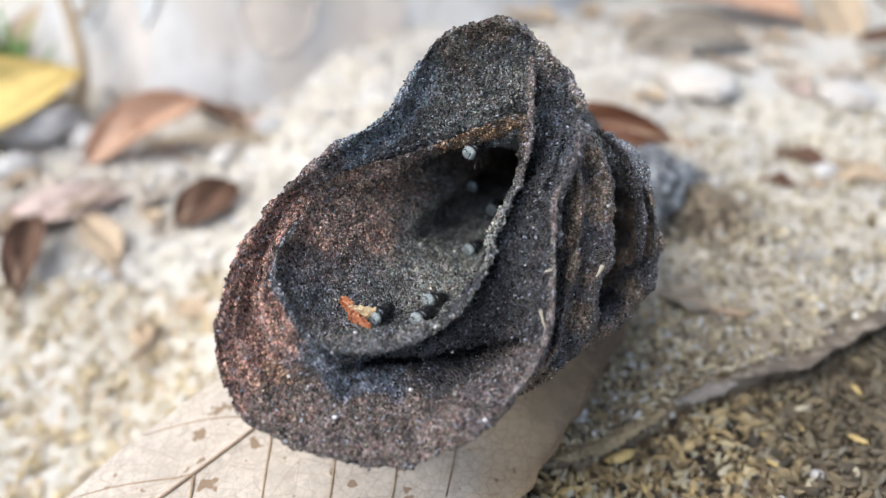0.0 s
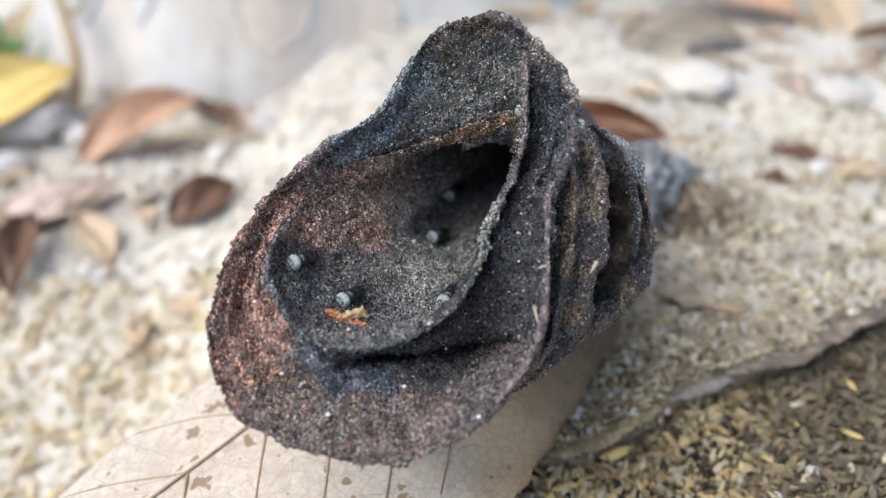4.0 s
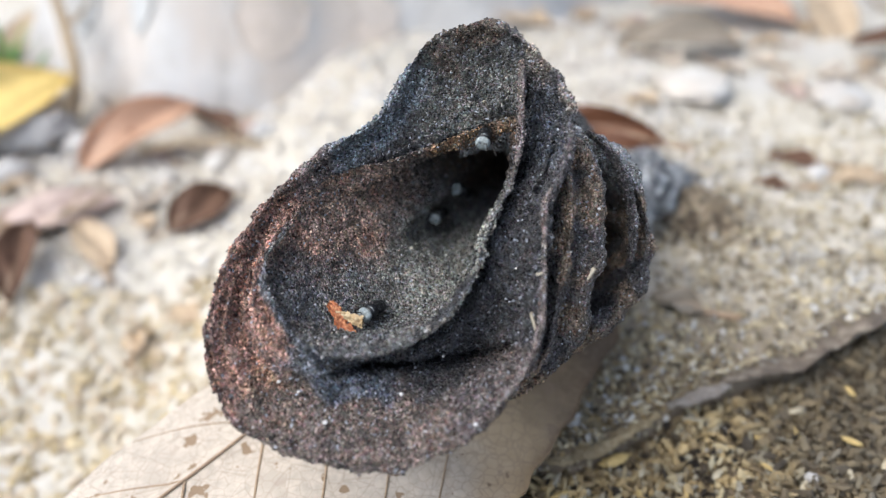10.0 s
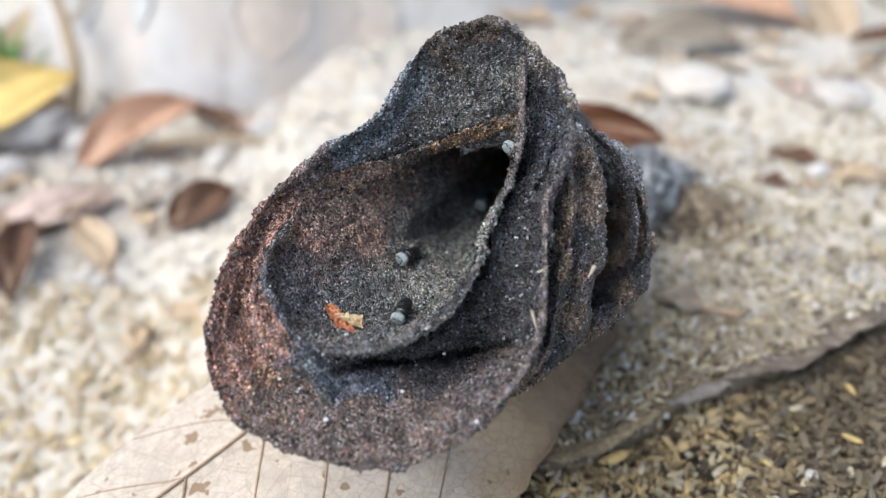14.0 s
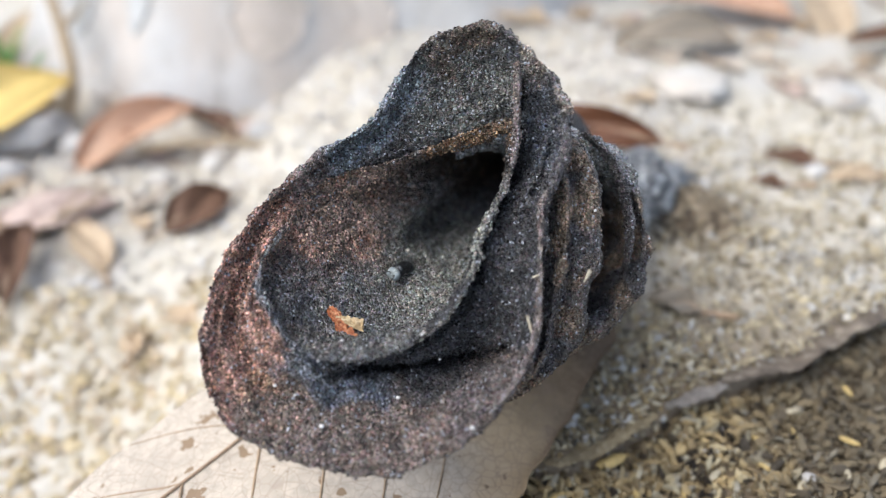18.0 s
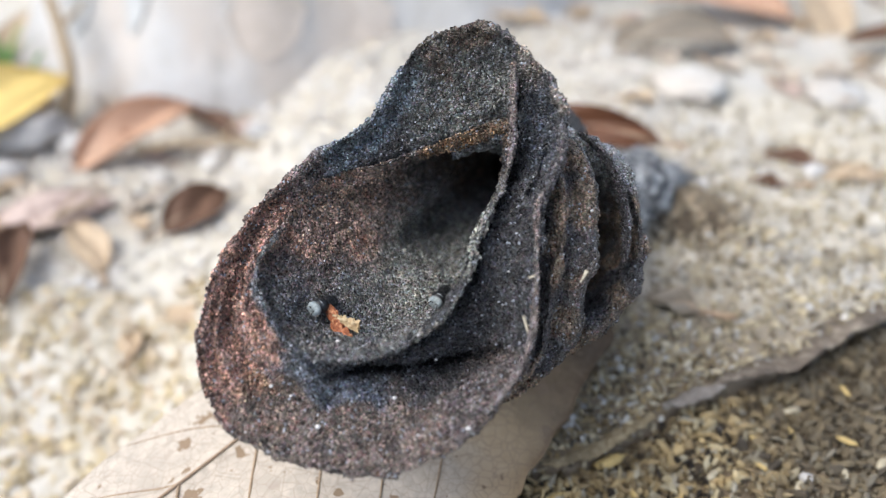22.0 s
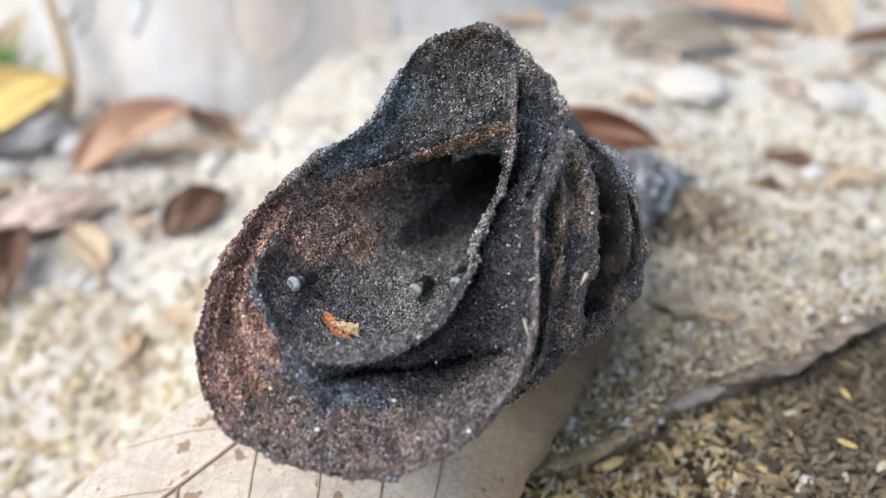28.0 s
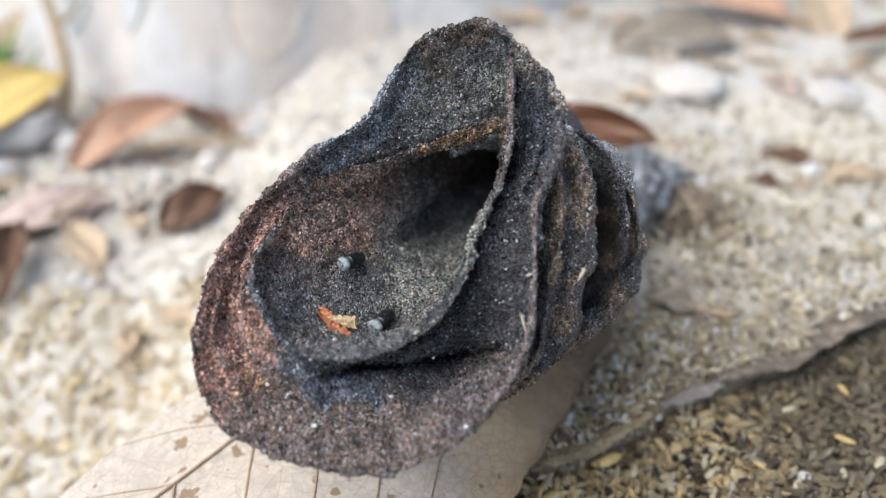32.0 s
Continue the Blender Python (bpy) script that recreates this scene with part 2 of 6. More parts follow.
BARK_GREY = earthy("streaked_bark", [(0.3, (0.34, 0.35, 0.34)), (0.7, (0.54, 0.55, 0.54))], 5, 18, (0.58, 0.58, 0.57), 0.6, 0.9, 0.5)

# ---- building tools ----
def mesh_from(name, verts, faces, smooth=True):
    me = bpy.data.meshes.new(name)
    me.from_pydata([tuple(v) for v in verts], [], [tuple(q) for q in faces])
    if smooth:
        me.polygons.foreach_set("use_smooth", [True] * len(me.polygons))
    me.update()
    return me


def part(name, me, material, parent=None, label=""):
    ob = new(name, me)
    if material is not None and not me.materials:
        me.materials.append(material)
    ob.parent = parent
    if label:
        tagged(ob, label)
    return ob


def thing(name, m, label, category, group="", kind=""):
    e = new(name)
    e.empty_display_size = 0.005
    e.matrix_world = m
    return tagged(e, label, category, group, kind)


def grid_faces(nu, nv, wrap_v=False):
    """Quads of a grid of nu rows and nv columns."""
    cols = nv if wrap_v else nv - 1
    i, j = np.meshgrid(np.arange(nu - 1), np.arange(cols), indexing="ij")
    a, b = i * nv + j, i * nv + (j + 1) % nv
    return np.stack([a, b, b + nv, a + nv], -1).reshape(-1, 4)


def catmull(p, n, closed):
    """n points on a Catmull-Rom spline through the rows of p (any trailing shape)."""
    p = np.asarray(p, float)
    k = len(p)
    t = np.linspace(0, k if closed else k - 1, n, endpoint=not closed)
    i = np.floor(t).astype(int)
    if not closed:
        i = np.minimum(i, k - 2)
    f = (t - i).reshape((-1,) + (1,) * (p.ndim - 1))
    if closed:
        a, b, c, d = (p[(i + o) % k] for o in (-1, 0, 1, 2))
    else:
        a, b, c, d = (p[np.clip(i + o, 0, k - 1)] for o in (-1, 0, 1, 2))
    return 0.5 * (2 * b + (c - a) * f + (2 * a - 5 * b + 4 * c - d) * f ** 2 + (3 * b - a - 3 * c + d) * f ** 3)


def loft(hoops, around, along, closed=True):
    """A surface through hoops of equally many control points, as (along, around, 3); the rows lie evenly along it."""
    rings = np.stack([catmull(h, around, closed) for h in hoops])
    dense = catmull(rings, along * 6, False)
    step = np.linalg.norm(np.diff(dense, axis=0), axis=-1).mean(1) + 0.02
    run = np.concatenate([[0], np.cumsum(step)])
    pick = np.interp(np.linspace(0, run[-1], along), run, np.arange(along * 6))
    i = np.minimum(pick.astype(int), along * 6 - 2)
    f = (pick - i)[:, None, None]
    return dense[i] * (1 - f) + dense[i + 1] * f


def surface_normals(g, closed=True):
    if closed:
        du = np.roll(g, -1, 1) - np.roll(g, 1, 1)
    else:
        du = np.gradient(g, axis=1)
    dv = np.gradient(g, axis=0)
    n = np.cross(du, dv)
    return n / np.maximum(np.linalg.norm(n, axis=-1, keepdims=True), 1e-9)


def roughen(g, layers, closed=True):
    """Pushes a grid of points (mm) along its normals by noise layers (size mm, height mm, sharp)."""
    n = surface_normals(g, closed)
    flat = g.reshape(-1, 3)
    h = np.zeros(len(flat))
    for size, height, sharp in layers:
        q = flat / size
        if sharp:
            v = np.array([noise.cell(p) if sharp == 2 else 1 - 2 * noise.voronoi(p)[0][0] for p in q])
        else:
            v = np.array([noise.noise(p) for p in q])
        h += height * v
    return g + n * h.reshape(g.shape[0], g.shape[1], 1)


def tube_mesh(name, line, radius, sides=8, taper=1.0):
    """A round tube along a line of points (metres)."""
    line = np.asarray(line, float)
    k = len(line)
    tan = np.gradient(line, axis=0)
    tan /= np.maximum(np.linalg.norm(tan, axis=1, keepdims=True), 1e-12)
    up = np.array([0.13, 0.21, 1.0])
    s = np.cross(tan, up)
    s /= np.maximum(np.linalg.norm(s, axis=1, keepdims=True), 1e-12)
    u = np.cross(s, tan)
    a = np.linspace(0, 2 * np.pi, sides, endpoint=False)
    r = radius * np.linspace(1, taper, k)[:, None, None]
    g = line[:, None] + r * (np.cos(a)[None, :, None] * s[:, None] + np.sin(a)[None, :, None] * u[:, None])
    faces = [tuple(q) for q in grid_faces(k, sides, True)]
    faces += [tuple(range(sides)), tuple(range((k - 1) * sides, k * sides))[::-1]]
    return mesh_from(name, g.reshape(-1, 3), faces)


def sheet_mesh(name, g, thick):
    """A sheet with thickness over an open grid of points (metres)."""
    nu, nv = g.shape[:2]
    n = surface_normals(g, False)
    top, low = (g + n * thick / 2).reshape(-1, 3), (g - n * thick / 2).reshape(-1, 3)
    f = grid_faces(nu, nv)
    k = nu * nv
    rim = [i for i in range(nv)] + [i * nv + nv - 1 for i in range(1, nu)] + [(nu - 1) * nv + j for j in range(nv - 2, -1, -1)] + [i * nv for i in range(nu - 2, 0, -1)]
    edge = [(rim[i], rim[(i + 1) % len(rim)], rim[(i + 1) % len(rim)] + k, rim[i] + k) for i in range(len(rim))]
    return mesh_from(name, np.vstack([top, low]), [tuple(q) for q in f] + [tuple(q[::-1] + k) for q in f] + edge)


ICO = bmesh.new()
bmesh.ops.create_icosphere(ICO, subdivisions=1, radius=1.0)
ICO_V = np.array([v.co[:] for v in ICO.verts])
ICO_F = np.array([[v.index for v in q.verts] for q in ICO.faces])
ICO.free()


def crumbs(name, centres, sizes, rng, flat=(1, 1, 1), axes=None):
    """Many small uneven crumbs in one mesh. axes: per-crumb rotation matrices."""
    k = len(centres)
    if axes is None:
        q = rng.normal(size=(k, 4))
        q /= np.linalg.norm(q, axis=1, keepdims=True)
        w, x, y, z = q.T
        axes = np.stack([1 - 2 * (y * y + z * z), 2 * (x * y - z * w), 2 * (x * z + y * w), 2 * (x * y + z * w), 1 - 2 * (x * x + z * z), 2 * (y * z - x * w), 2 * (x * z - y * w), 2 * (y * z + x * w), 1 - 2 * (x * x + y * y)], 1).reshape(k, 3, 3)
    base = ICO_V[None] * (1 + rng.uniform(-0.3, 0.3, (k, len(ICO_V), 1)))
    base = base * np.asarray(flat)[None, None] * (1 + rng.uniform(-0.3, 0.3, (k, 1, 3)))
    v = np.einsum("kij,knj->kni", axes, base) * np.asarray(sizes)[:, None, None] + centres[:, None]
    f = ICO_F[None] + (np.arange(k) * len(ICO_V))[:, None, None]
    return mesh_from(name, v.reshape(-1, 3), f.reshape(-1, 3), False)


def ball_mesh(name, sx, sy, sz, sub=2, offset=(0, 0, 0), lump=0.0):
    bm = bmesh.new()
    bmesh.ops.create_icosphere(bm, subdivisions=sub, radius=1.0)
    for v in bm.verts:
        k = 1 + lump * noise.noise(v.co * 2.3)
        v.co = Vector((v.co.x * sx * k + offset[0], v.co.y * sy * k + offset[1], v.co.z * sz * k + offset[2]))
    for q in bm.faces:
        q.smooth = True
    me = bpy.data.meshes.new(name)
    bm.to_mesh(me)
    bm.free()
    return me


def smooth01(x):
    x = np.clip(x, 0, 1)
    return x * x * (3 - 2 * x)


# ---- the ground ----
def crack_line(x):
    """y (mm) of the step between the grit and the crusted sheet above it."""
    return 62.3 + 0.465 * x + 0.7 * np.sin(x / 5.0 + 0.4) + 0.35 * np.sin(x / 1.9 + 1)


def ground_height(x, y):
    """Height in mm of the ground at x, y in mm."""
    x, y = np.asarray(x, float), np.asarray(y, float)
    left = -(21 + 15 * smooth01((150 - y) / 55)) * smooth01((-x - 14) / 58)
    crust = 4.6 * smooth01((y - crack_line(x) - 0.9) / 1.2) * smooth01((x - 8) / 8) * smooth01((260 - y) / 180)
    mound = 5 * np.exp(-((x - 44) / 24) ** 2 - ((y - 130) / 26) ** 2)
    waves = 1.5 * np.sin(x / 17 + 0.6) * np.sin(y / 23 + 1.2) + 0.7 * np.sin(x / 7.1 + y / 9.3)
    near = np.exp(-(np.hypot(x, y - 150) / 400) ** 2)
    return (left + crust + mound) * near + waves * near


def spaced(lo, hi, step, far):
    mid = np.arange(lo, hi + step / 2, step)
    out = [step * 2]
    while sum(out) < far:
        out.append(out[-1] * 1.5)
    tail = np.cumsum(out)
    return np.concatenate([lo - tail[::-1], mid, hi + tail])


gx, gy = spaced(-170, 180, 1.1, 150000), spaced(45, 330, 1.1, 150000)
GX, GY = np.meshgrid(gx, gy, indexing="ij")
GZ = ground_height(GX, GY)
inner = (GX > -172) & (GX < 182) & (GY > 43) & (GY < 332)
relief = np.zeros(GX.shape)
relief[inner] = [0.55 * noise.noise((a / 5, b / 5, 0)) + 0.45 * noise.noise((a / 2.1, b / 2.1, 4)) for a, b in zip(GX[inner], GY[inner])]
GZ += relief * 1.3
ground = part("ground", mesh_from("ground", np.stack([GX, GY, GZ], -1).reshape(-1, 3) * MM, grid_faces(len(gx), len(gy))), SOIL)
tagged(ground, "pale sandy forest soil strewn with grit and litter", "ground", kind="structure")


def scatter(rng, n, x0, x1, y0, y1, keep=None):
    x, y = rng.uniform(x0, x1, n), rng.uniform(y0, y1, n)
    if keep is not None:
        k = keep(x, y)
        x, y = x[k], y[k]
    return x, y


rng = np.random.default_rng(7)
def darker_along(m, lo, hi, colour, amount):
    """Mixes a material towards a colour along x (metres), with a ragged border."""
    nt = m.node_tree
    b = nt.nodes["Principled BSDF"]
    old = b.inputs["Base Color"].links[0].from_socket
    tc = nt.nodes.new("ShaderNodeTexCoord")
    sep = nt.nodes.new("ShaderNodeSeparateXYZ")
    nt.links.new(tc.outputs["Object"], sep.inputs[0])
    n = noise_node(nt, 7, 3, 0.6, (1, 1, 1), 11.0)
    add = nt.nodes.new("ShaderNodeMath")
    add.operation = "MULTIPLY_ADD"
    add.inputs[1].default_value = 0.03
    nt.links.new(n.outputs["Fac"], add.inputs[0])
    nt.links.new(sep.outputs["X"], add.inputs[2])
    k = nt.nodes.new("ShaderNodeMath")
    k.operation = "MULTIPLY"
    k.inputs[1].default_value = amount
    nt.links.new(stepped(nt, add.outputs[0], lo + 0.015, hi + 0.015), k.inputs[0])
    nt.links.new(mixed(nt, k.outputs[0], old, colour), b.inputs["Base Color"])


darker_along(GRIT, 0.036, 0.056, (0.085, 0.07, 0.05), 0.80)
x, y = scatter(rng, 15000, 2, 85, 50, 104, lambda a, b: b < crack_line(a) + 0.5)
s = 0.30 + 1.05 * rng.uniform(0, 1, len(x)) ** 2.2
c = np.stack([x, y, ground_height(x, y) + s * 0.4 + rng.uniform(0, 1.5, len(x))], 1)
x2, y2 = scatter(rng, 6000, 14, 60, 70, 112, lambda a, b: (b > crack_line(a)) & (rng.uniform(0, 1, len(a)) < smooth01((126 - b - 0.55 * a) / 30)))
s2 = 0.22 + 0.5 * rng.uniform(0, 1, len(x2)) ** 1.6
x, y, s = np.r_[x, x2], np.r_[y, y2], np.r_[s, s2]
c = np.vstack([c, np.stack([x2, y2, ground_height(x2, y2) + s2 * 0.5], 1)])
tagged(part("grit", crumbs("grit", c * MM, s * MM, rng, (1.15, 0.58, 0.35)), GRIT), "tan and brown plant grit and sand", "grit", kind="stuff")
x, y = scatter(rng, 30000, 10, 112, 66, 190, lambda a, b: (b > crack_line(a) + 1.0) & (rng.uniform(0, 1, len(a)) < np.clip(1.55 - b / 125, 0.12, 1)))
s = (0.22 + 0.62 * rng.uniform(0, 1, len(x)) ** 2.0) * (0.75 + y / 300)
c = np.stack([x, y, ground_height(x, y) + s * 0.3 + rng.uniform(0, 0.4, len(x)) + 1.3 * smooth01((4.0 - y + crack_line(x)) / 2.0)], 1)
tagged(part("sand_crust", crumbs("sand_crust", c * MM, s * MM, rng, (1.1, 0.65, 0.28)), CRUST_GRIT), "pale sand grains on the crusted ground", "sand", kind="stuff")
x, y = scatter(rng, 5500, -150, -15, 60, 138)
s = 0.5 + 1.5 * rng.uniform(0, 1, len(x)) ** 2
c = np.stack([x, y, ground_height(x, y) + s * 0.2], 1)
tagged(part("sand", crumbs("sand", c * MM, s * MM, rng, (1.0, 0.65, 0.3)), PALE_GRIT), "pale yellowish sand and plant crumbs", "sand", kind="stuff")
x, y = scatter(rng, 6500, -150, 60, 138, 265)
s = 0.5 + 1.5 * rng.uniform(0, 1, len(x)) ** 2
c = np.stack([x, y, ground_height(x, y) + s * 0.2], 1)
tagged(part("sand", crumbs("sand", c * MM, s * MM, rng, (1.0, 0.65, 0.3)), GREY_GRIT), "pale grey sand and plant crumbs by the tree", "sand", kind="stuff")


a, r = rng.uniform(0, 2 * np.pi, 2600), np.abs(rng.normal(0, 1, 2600))
x, y = 48 + 7 * r * np.cos(a), 127 + 9 * r * np.sin(a)
s = rng.uniform(0.25, 1.1, len(x)) * np.exp(-r / 4)
c = np.stack([x, y, ground_height(x, y) + s * 0.4 + 1.5 * np.exp(-r * r)], 1)
tagged(part("nest_debris", crumbs("nest_debris", c * MM, s * MM, rng, (1, 0.8, 0.6)), DEBRIS), "dark brown crumbs heaped round the nest stem", "debris", kind="stuff")


# ---- tree base behind ----
def tree_base():
    t = thing("tree", pose(-0.045, 0.318, -0.018), "pale grey tree base with smooth streaked bark", "tree")

    def ring(a, z, out=0.0):
        flare = 1 + 0.55 * math.exp(-max(z, 0) / 0.06)
        r = 0.072 * flare * (1 + 0.10 * np.cos(3 * a + 0.5) + 0.05 * np.cos(7 * a + z * 4) + 0.012 * np.cos(19 * a + z * 9)) + out
        return np.stack([r * np.cos(a) * 1.05, r * np.sin(a) * 0.8, np.full_like(a, z)], 1)

    a = np.linspace(0, 2 * np.pi, 120, endpoint=False)
    g = np.stack([ring(a, z) for z in np.linspace(-0.03, 0.6, 60)])
    part("trunk", mesh_from("trunk", g.reshape(-1, 3), grid_faces(60, 120, True)), TRUNK, t)
    # thin scales of older bark
    for k, (mid, z0, wide, tall, brown) in enumerate(((4.62, 0.030, 0.10, 0.030, 1), (4.95, 0.022, 0.08, 0.022, 1), (4.20, 0.045, 0.06, 0.050, 0), (3.95, 0.035, 0.05, 0.040, 0), (4.40, 0.075, 0.07, 0.045, 0), (4.78, 0.070, 0.06, 0.050, 0))):
        rows = []
        for q in np.linspace(-1, 1, 18):
            half = wide * math.sqrt(max(0.02, 1 - q * q)) * (1 + 0.4 * noise.noise((q * 2.5, k, 1)))
            aa = mid + 0.03 * noise.noise((q * 2, k, 4)) + np.linspace(-half, half, 12)
            rows.append(ring(aa, z0 + q * tall / 2, 0.0004 + 0.0006 * (1 - q * q)))
        part("bark_scale", sheet_mesh("bark_scale", np.stack(rows), 0.0008), BARK_BROWN if brown else BARK_GREY, t)
    return t


tree_base()


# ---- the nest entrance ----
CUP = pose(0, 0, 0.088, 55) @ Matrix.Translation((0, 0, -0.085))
NEST_BASE = Vector((0.046, 0.128, 0.006))


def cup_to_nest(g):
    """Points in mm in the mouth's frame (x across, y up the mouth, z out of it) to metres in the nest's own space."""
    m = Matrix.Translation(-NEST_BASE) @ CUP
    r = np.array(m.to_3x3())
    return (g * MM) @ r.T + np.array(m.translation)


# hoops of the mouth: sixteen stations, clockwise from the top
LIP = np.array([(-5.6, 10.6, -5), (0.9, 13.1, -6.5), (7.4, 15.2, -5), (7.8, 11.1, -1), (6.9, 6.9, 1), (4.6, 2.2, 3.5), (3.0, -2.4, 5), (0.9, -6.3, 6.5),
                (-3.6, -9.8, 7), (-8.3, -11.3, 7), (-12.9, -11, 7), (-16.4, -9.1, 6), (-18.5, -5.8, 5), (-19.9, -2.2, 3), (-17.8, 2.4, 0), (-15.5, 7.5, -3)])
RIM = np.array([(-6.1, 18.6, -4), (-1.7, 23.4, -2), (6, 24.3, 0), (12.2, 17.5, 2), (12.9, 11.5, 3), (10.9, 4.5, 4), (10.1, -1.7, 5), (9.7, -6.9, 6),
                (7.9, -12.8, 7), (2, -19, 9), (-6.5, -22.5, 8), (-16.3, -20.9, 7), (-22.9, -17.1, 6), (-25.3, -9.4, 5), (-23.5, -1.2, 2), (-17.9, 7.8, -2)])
FINE = 128
STATION = np.arange(FINE) / 8


def around_bump(centre, width):
    d = (STATION - centre + 8) % 16 - 8
    return np.exp(-(d / width) ** 2)[:, None]


def ellipse_hoop(centre, a, b, turn, k=FINE, lean=(0, 0), first=90.0, last=-270.0):
    """k points clockwise from the top, a across and b up before the turn (degrees)."""
    t = np.radians(first - turn + (last - first) * np.arange(k) / (k if last - first == -360 else k - 1))
    u, v = a * np.cos(t), b * np.sin(t)
    r = radians(turn)
    p = np.stack([u * math.cos(r) - v * math.sin(r), u * math.sin(r) + v * math.cos(r), np.zeros(k)], 1)
    p[:, 2] = lean[0] * p[:, 0] + lean[1] * p[:, 1]
    return p + np.asarray(centre, float)


def grains_on(name, g, n, seed, parent, closed=True, rows=None, size=(0.045, 0.16), material=None, tint=None):
    """Resin granules set into a surface grid given in mm."""
    r = np.random.default_rng(seed)
    lo, hi = rows or (0, g.shape[0] - 1)
    q = g[lo:hi]
    du, dv = np.roll(q, -1, 1) - q, np.gradient(q, axis=0)
    area = np.linalg.norm(np.cross(du, dv), axis=-1).ravel()
    pick = r.choice(len(area), n, p=area / area.sum())
    c = q.reshape(-1, 3)[pick] + r.uniform(-0.10, 0.07, (n, 3))
    s = size[0] + (size[1] - size[0]) * r.uniform(0, 1, n) ** 2.2
    me = crumbs(name, cup_to_nest(c), s * MM, r)
    if tint is not None:
        set_tone(me, np.repeat(tint[lo:hi].reshape(-1, 3)[pick], len(ICO_V), axis=0))
    tagged(part(name, me, material or RESIN_GRAIN, parent), kind="stuff")


def set_tone(me, rgb):
    """Stores the resin's tint at each vertex."""
    rgb = np.asarray(rgb, float).reshape(-1, 3)
    at = me.attributes.new("tone", "FLOAT_COLOR", "POINT")
    at.data.foreach_set("color", np.hstack([rgb, np.ones((len(rgb), 1))]).astype(np.float32).ravel())


def drift(p, size, seed):
    """Smooth noise in -1..1 at the points p (mm)."""
    q = p.reshape(-1, 3) / size
    return np.array([noise.noise((a[0], a[1] + seed, a[2])) for a in q]).reshape(p.shape[:-1]) * 1.6


def stain(rgb, weight, colour):
    w = np.clip(weight, 0, 1)[..., None]
    return rgb * (1 - w) + np.asarray(colour) * w


def spot(x, y, cx, cy, rx, ry, turn=0.0, soft=0.55):
    """1 inside an oval patch, falling off over its border."""
    c, s = math.cos(radians(turn)), math.sin(radians(turn))
    u, v = ((x - cx) * c + (y - cy) * s) / rx, (-(x - cx) * s + (y - cy) * c) / ry
    return smooth01((1 + soft / 2 - np.hypot(u, v)) / soft)


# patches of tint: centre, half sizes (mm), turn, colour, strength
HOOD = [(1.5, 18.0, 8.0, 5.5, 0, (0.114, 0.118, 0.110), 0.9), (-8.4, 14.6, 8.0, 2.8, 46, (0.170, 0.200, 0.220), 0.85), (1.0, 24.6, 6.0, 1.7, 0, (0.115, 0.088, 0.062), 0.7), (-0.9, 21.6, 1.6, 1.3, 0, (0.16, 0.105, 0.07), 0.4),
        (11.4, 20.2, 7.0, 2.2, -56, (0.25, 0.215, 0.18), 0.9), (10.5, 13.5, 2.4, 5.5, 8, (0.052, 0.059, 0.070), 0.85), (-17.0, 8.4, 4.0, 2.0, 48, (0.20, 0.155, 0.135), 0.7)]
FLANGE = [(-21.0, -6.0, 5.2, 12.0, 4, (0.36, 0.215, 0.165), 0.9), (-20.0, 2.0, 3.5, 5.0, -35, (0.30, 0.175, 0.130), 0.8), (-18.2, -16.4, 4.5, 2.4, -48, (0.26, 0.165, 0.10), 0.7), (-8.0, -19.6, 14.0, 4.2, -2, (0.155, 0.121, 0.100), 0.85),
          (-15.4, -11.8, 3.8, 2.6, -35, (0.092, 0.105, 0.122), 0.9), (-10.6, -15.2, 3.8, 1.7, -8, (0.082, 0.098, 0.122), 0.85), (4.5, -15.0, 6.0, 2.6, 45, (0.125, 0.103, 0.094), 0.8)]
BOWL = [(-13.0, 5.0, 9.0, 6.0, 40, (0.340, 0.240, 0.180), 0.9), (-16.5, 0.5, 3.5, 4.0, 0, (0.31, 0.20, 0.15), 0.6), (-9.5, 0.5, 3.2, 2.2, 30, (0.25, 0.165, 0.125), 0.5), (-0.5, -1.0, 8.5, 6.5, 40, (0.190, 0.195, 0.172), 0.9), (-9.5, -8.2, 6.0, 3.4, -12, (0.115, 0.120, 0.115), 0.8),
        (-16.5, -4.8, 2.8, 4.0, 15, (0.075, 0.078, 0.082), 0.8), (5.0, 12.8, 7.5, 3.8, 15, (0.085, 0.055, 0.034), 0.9)]


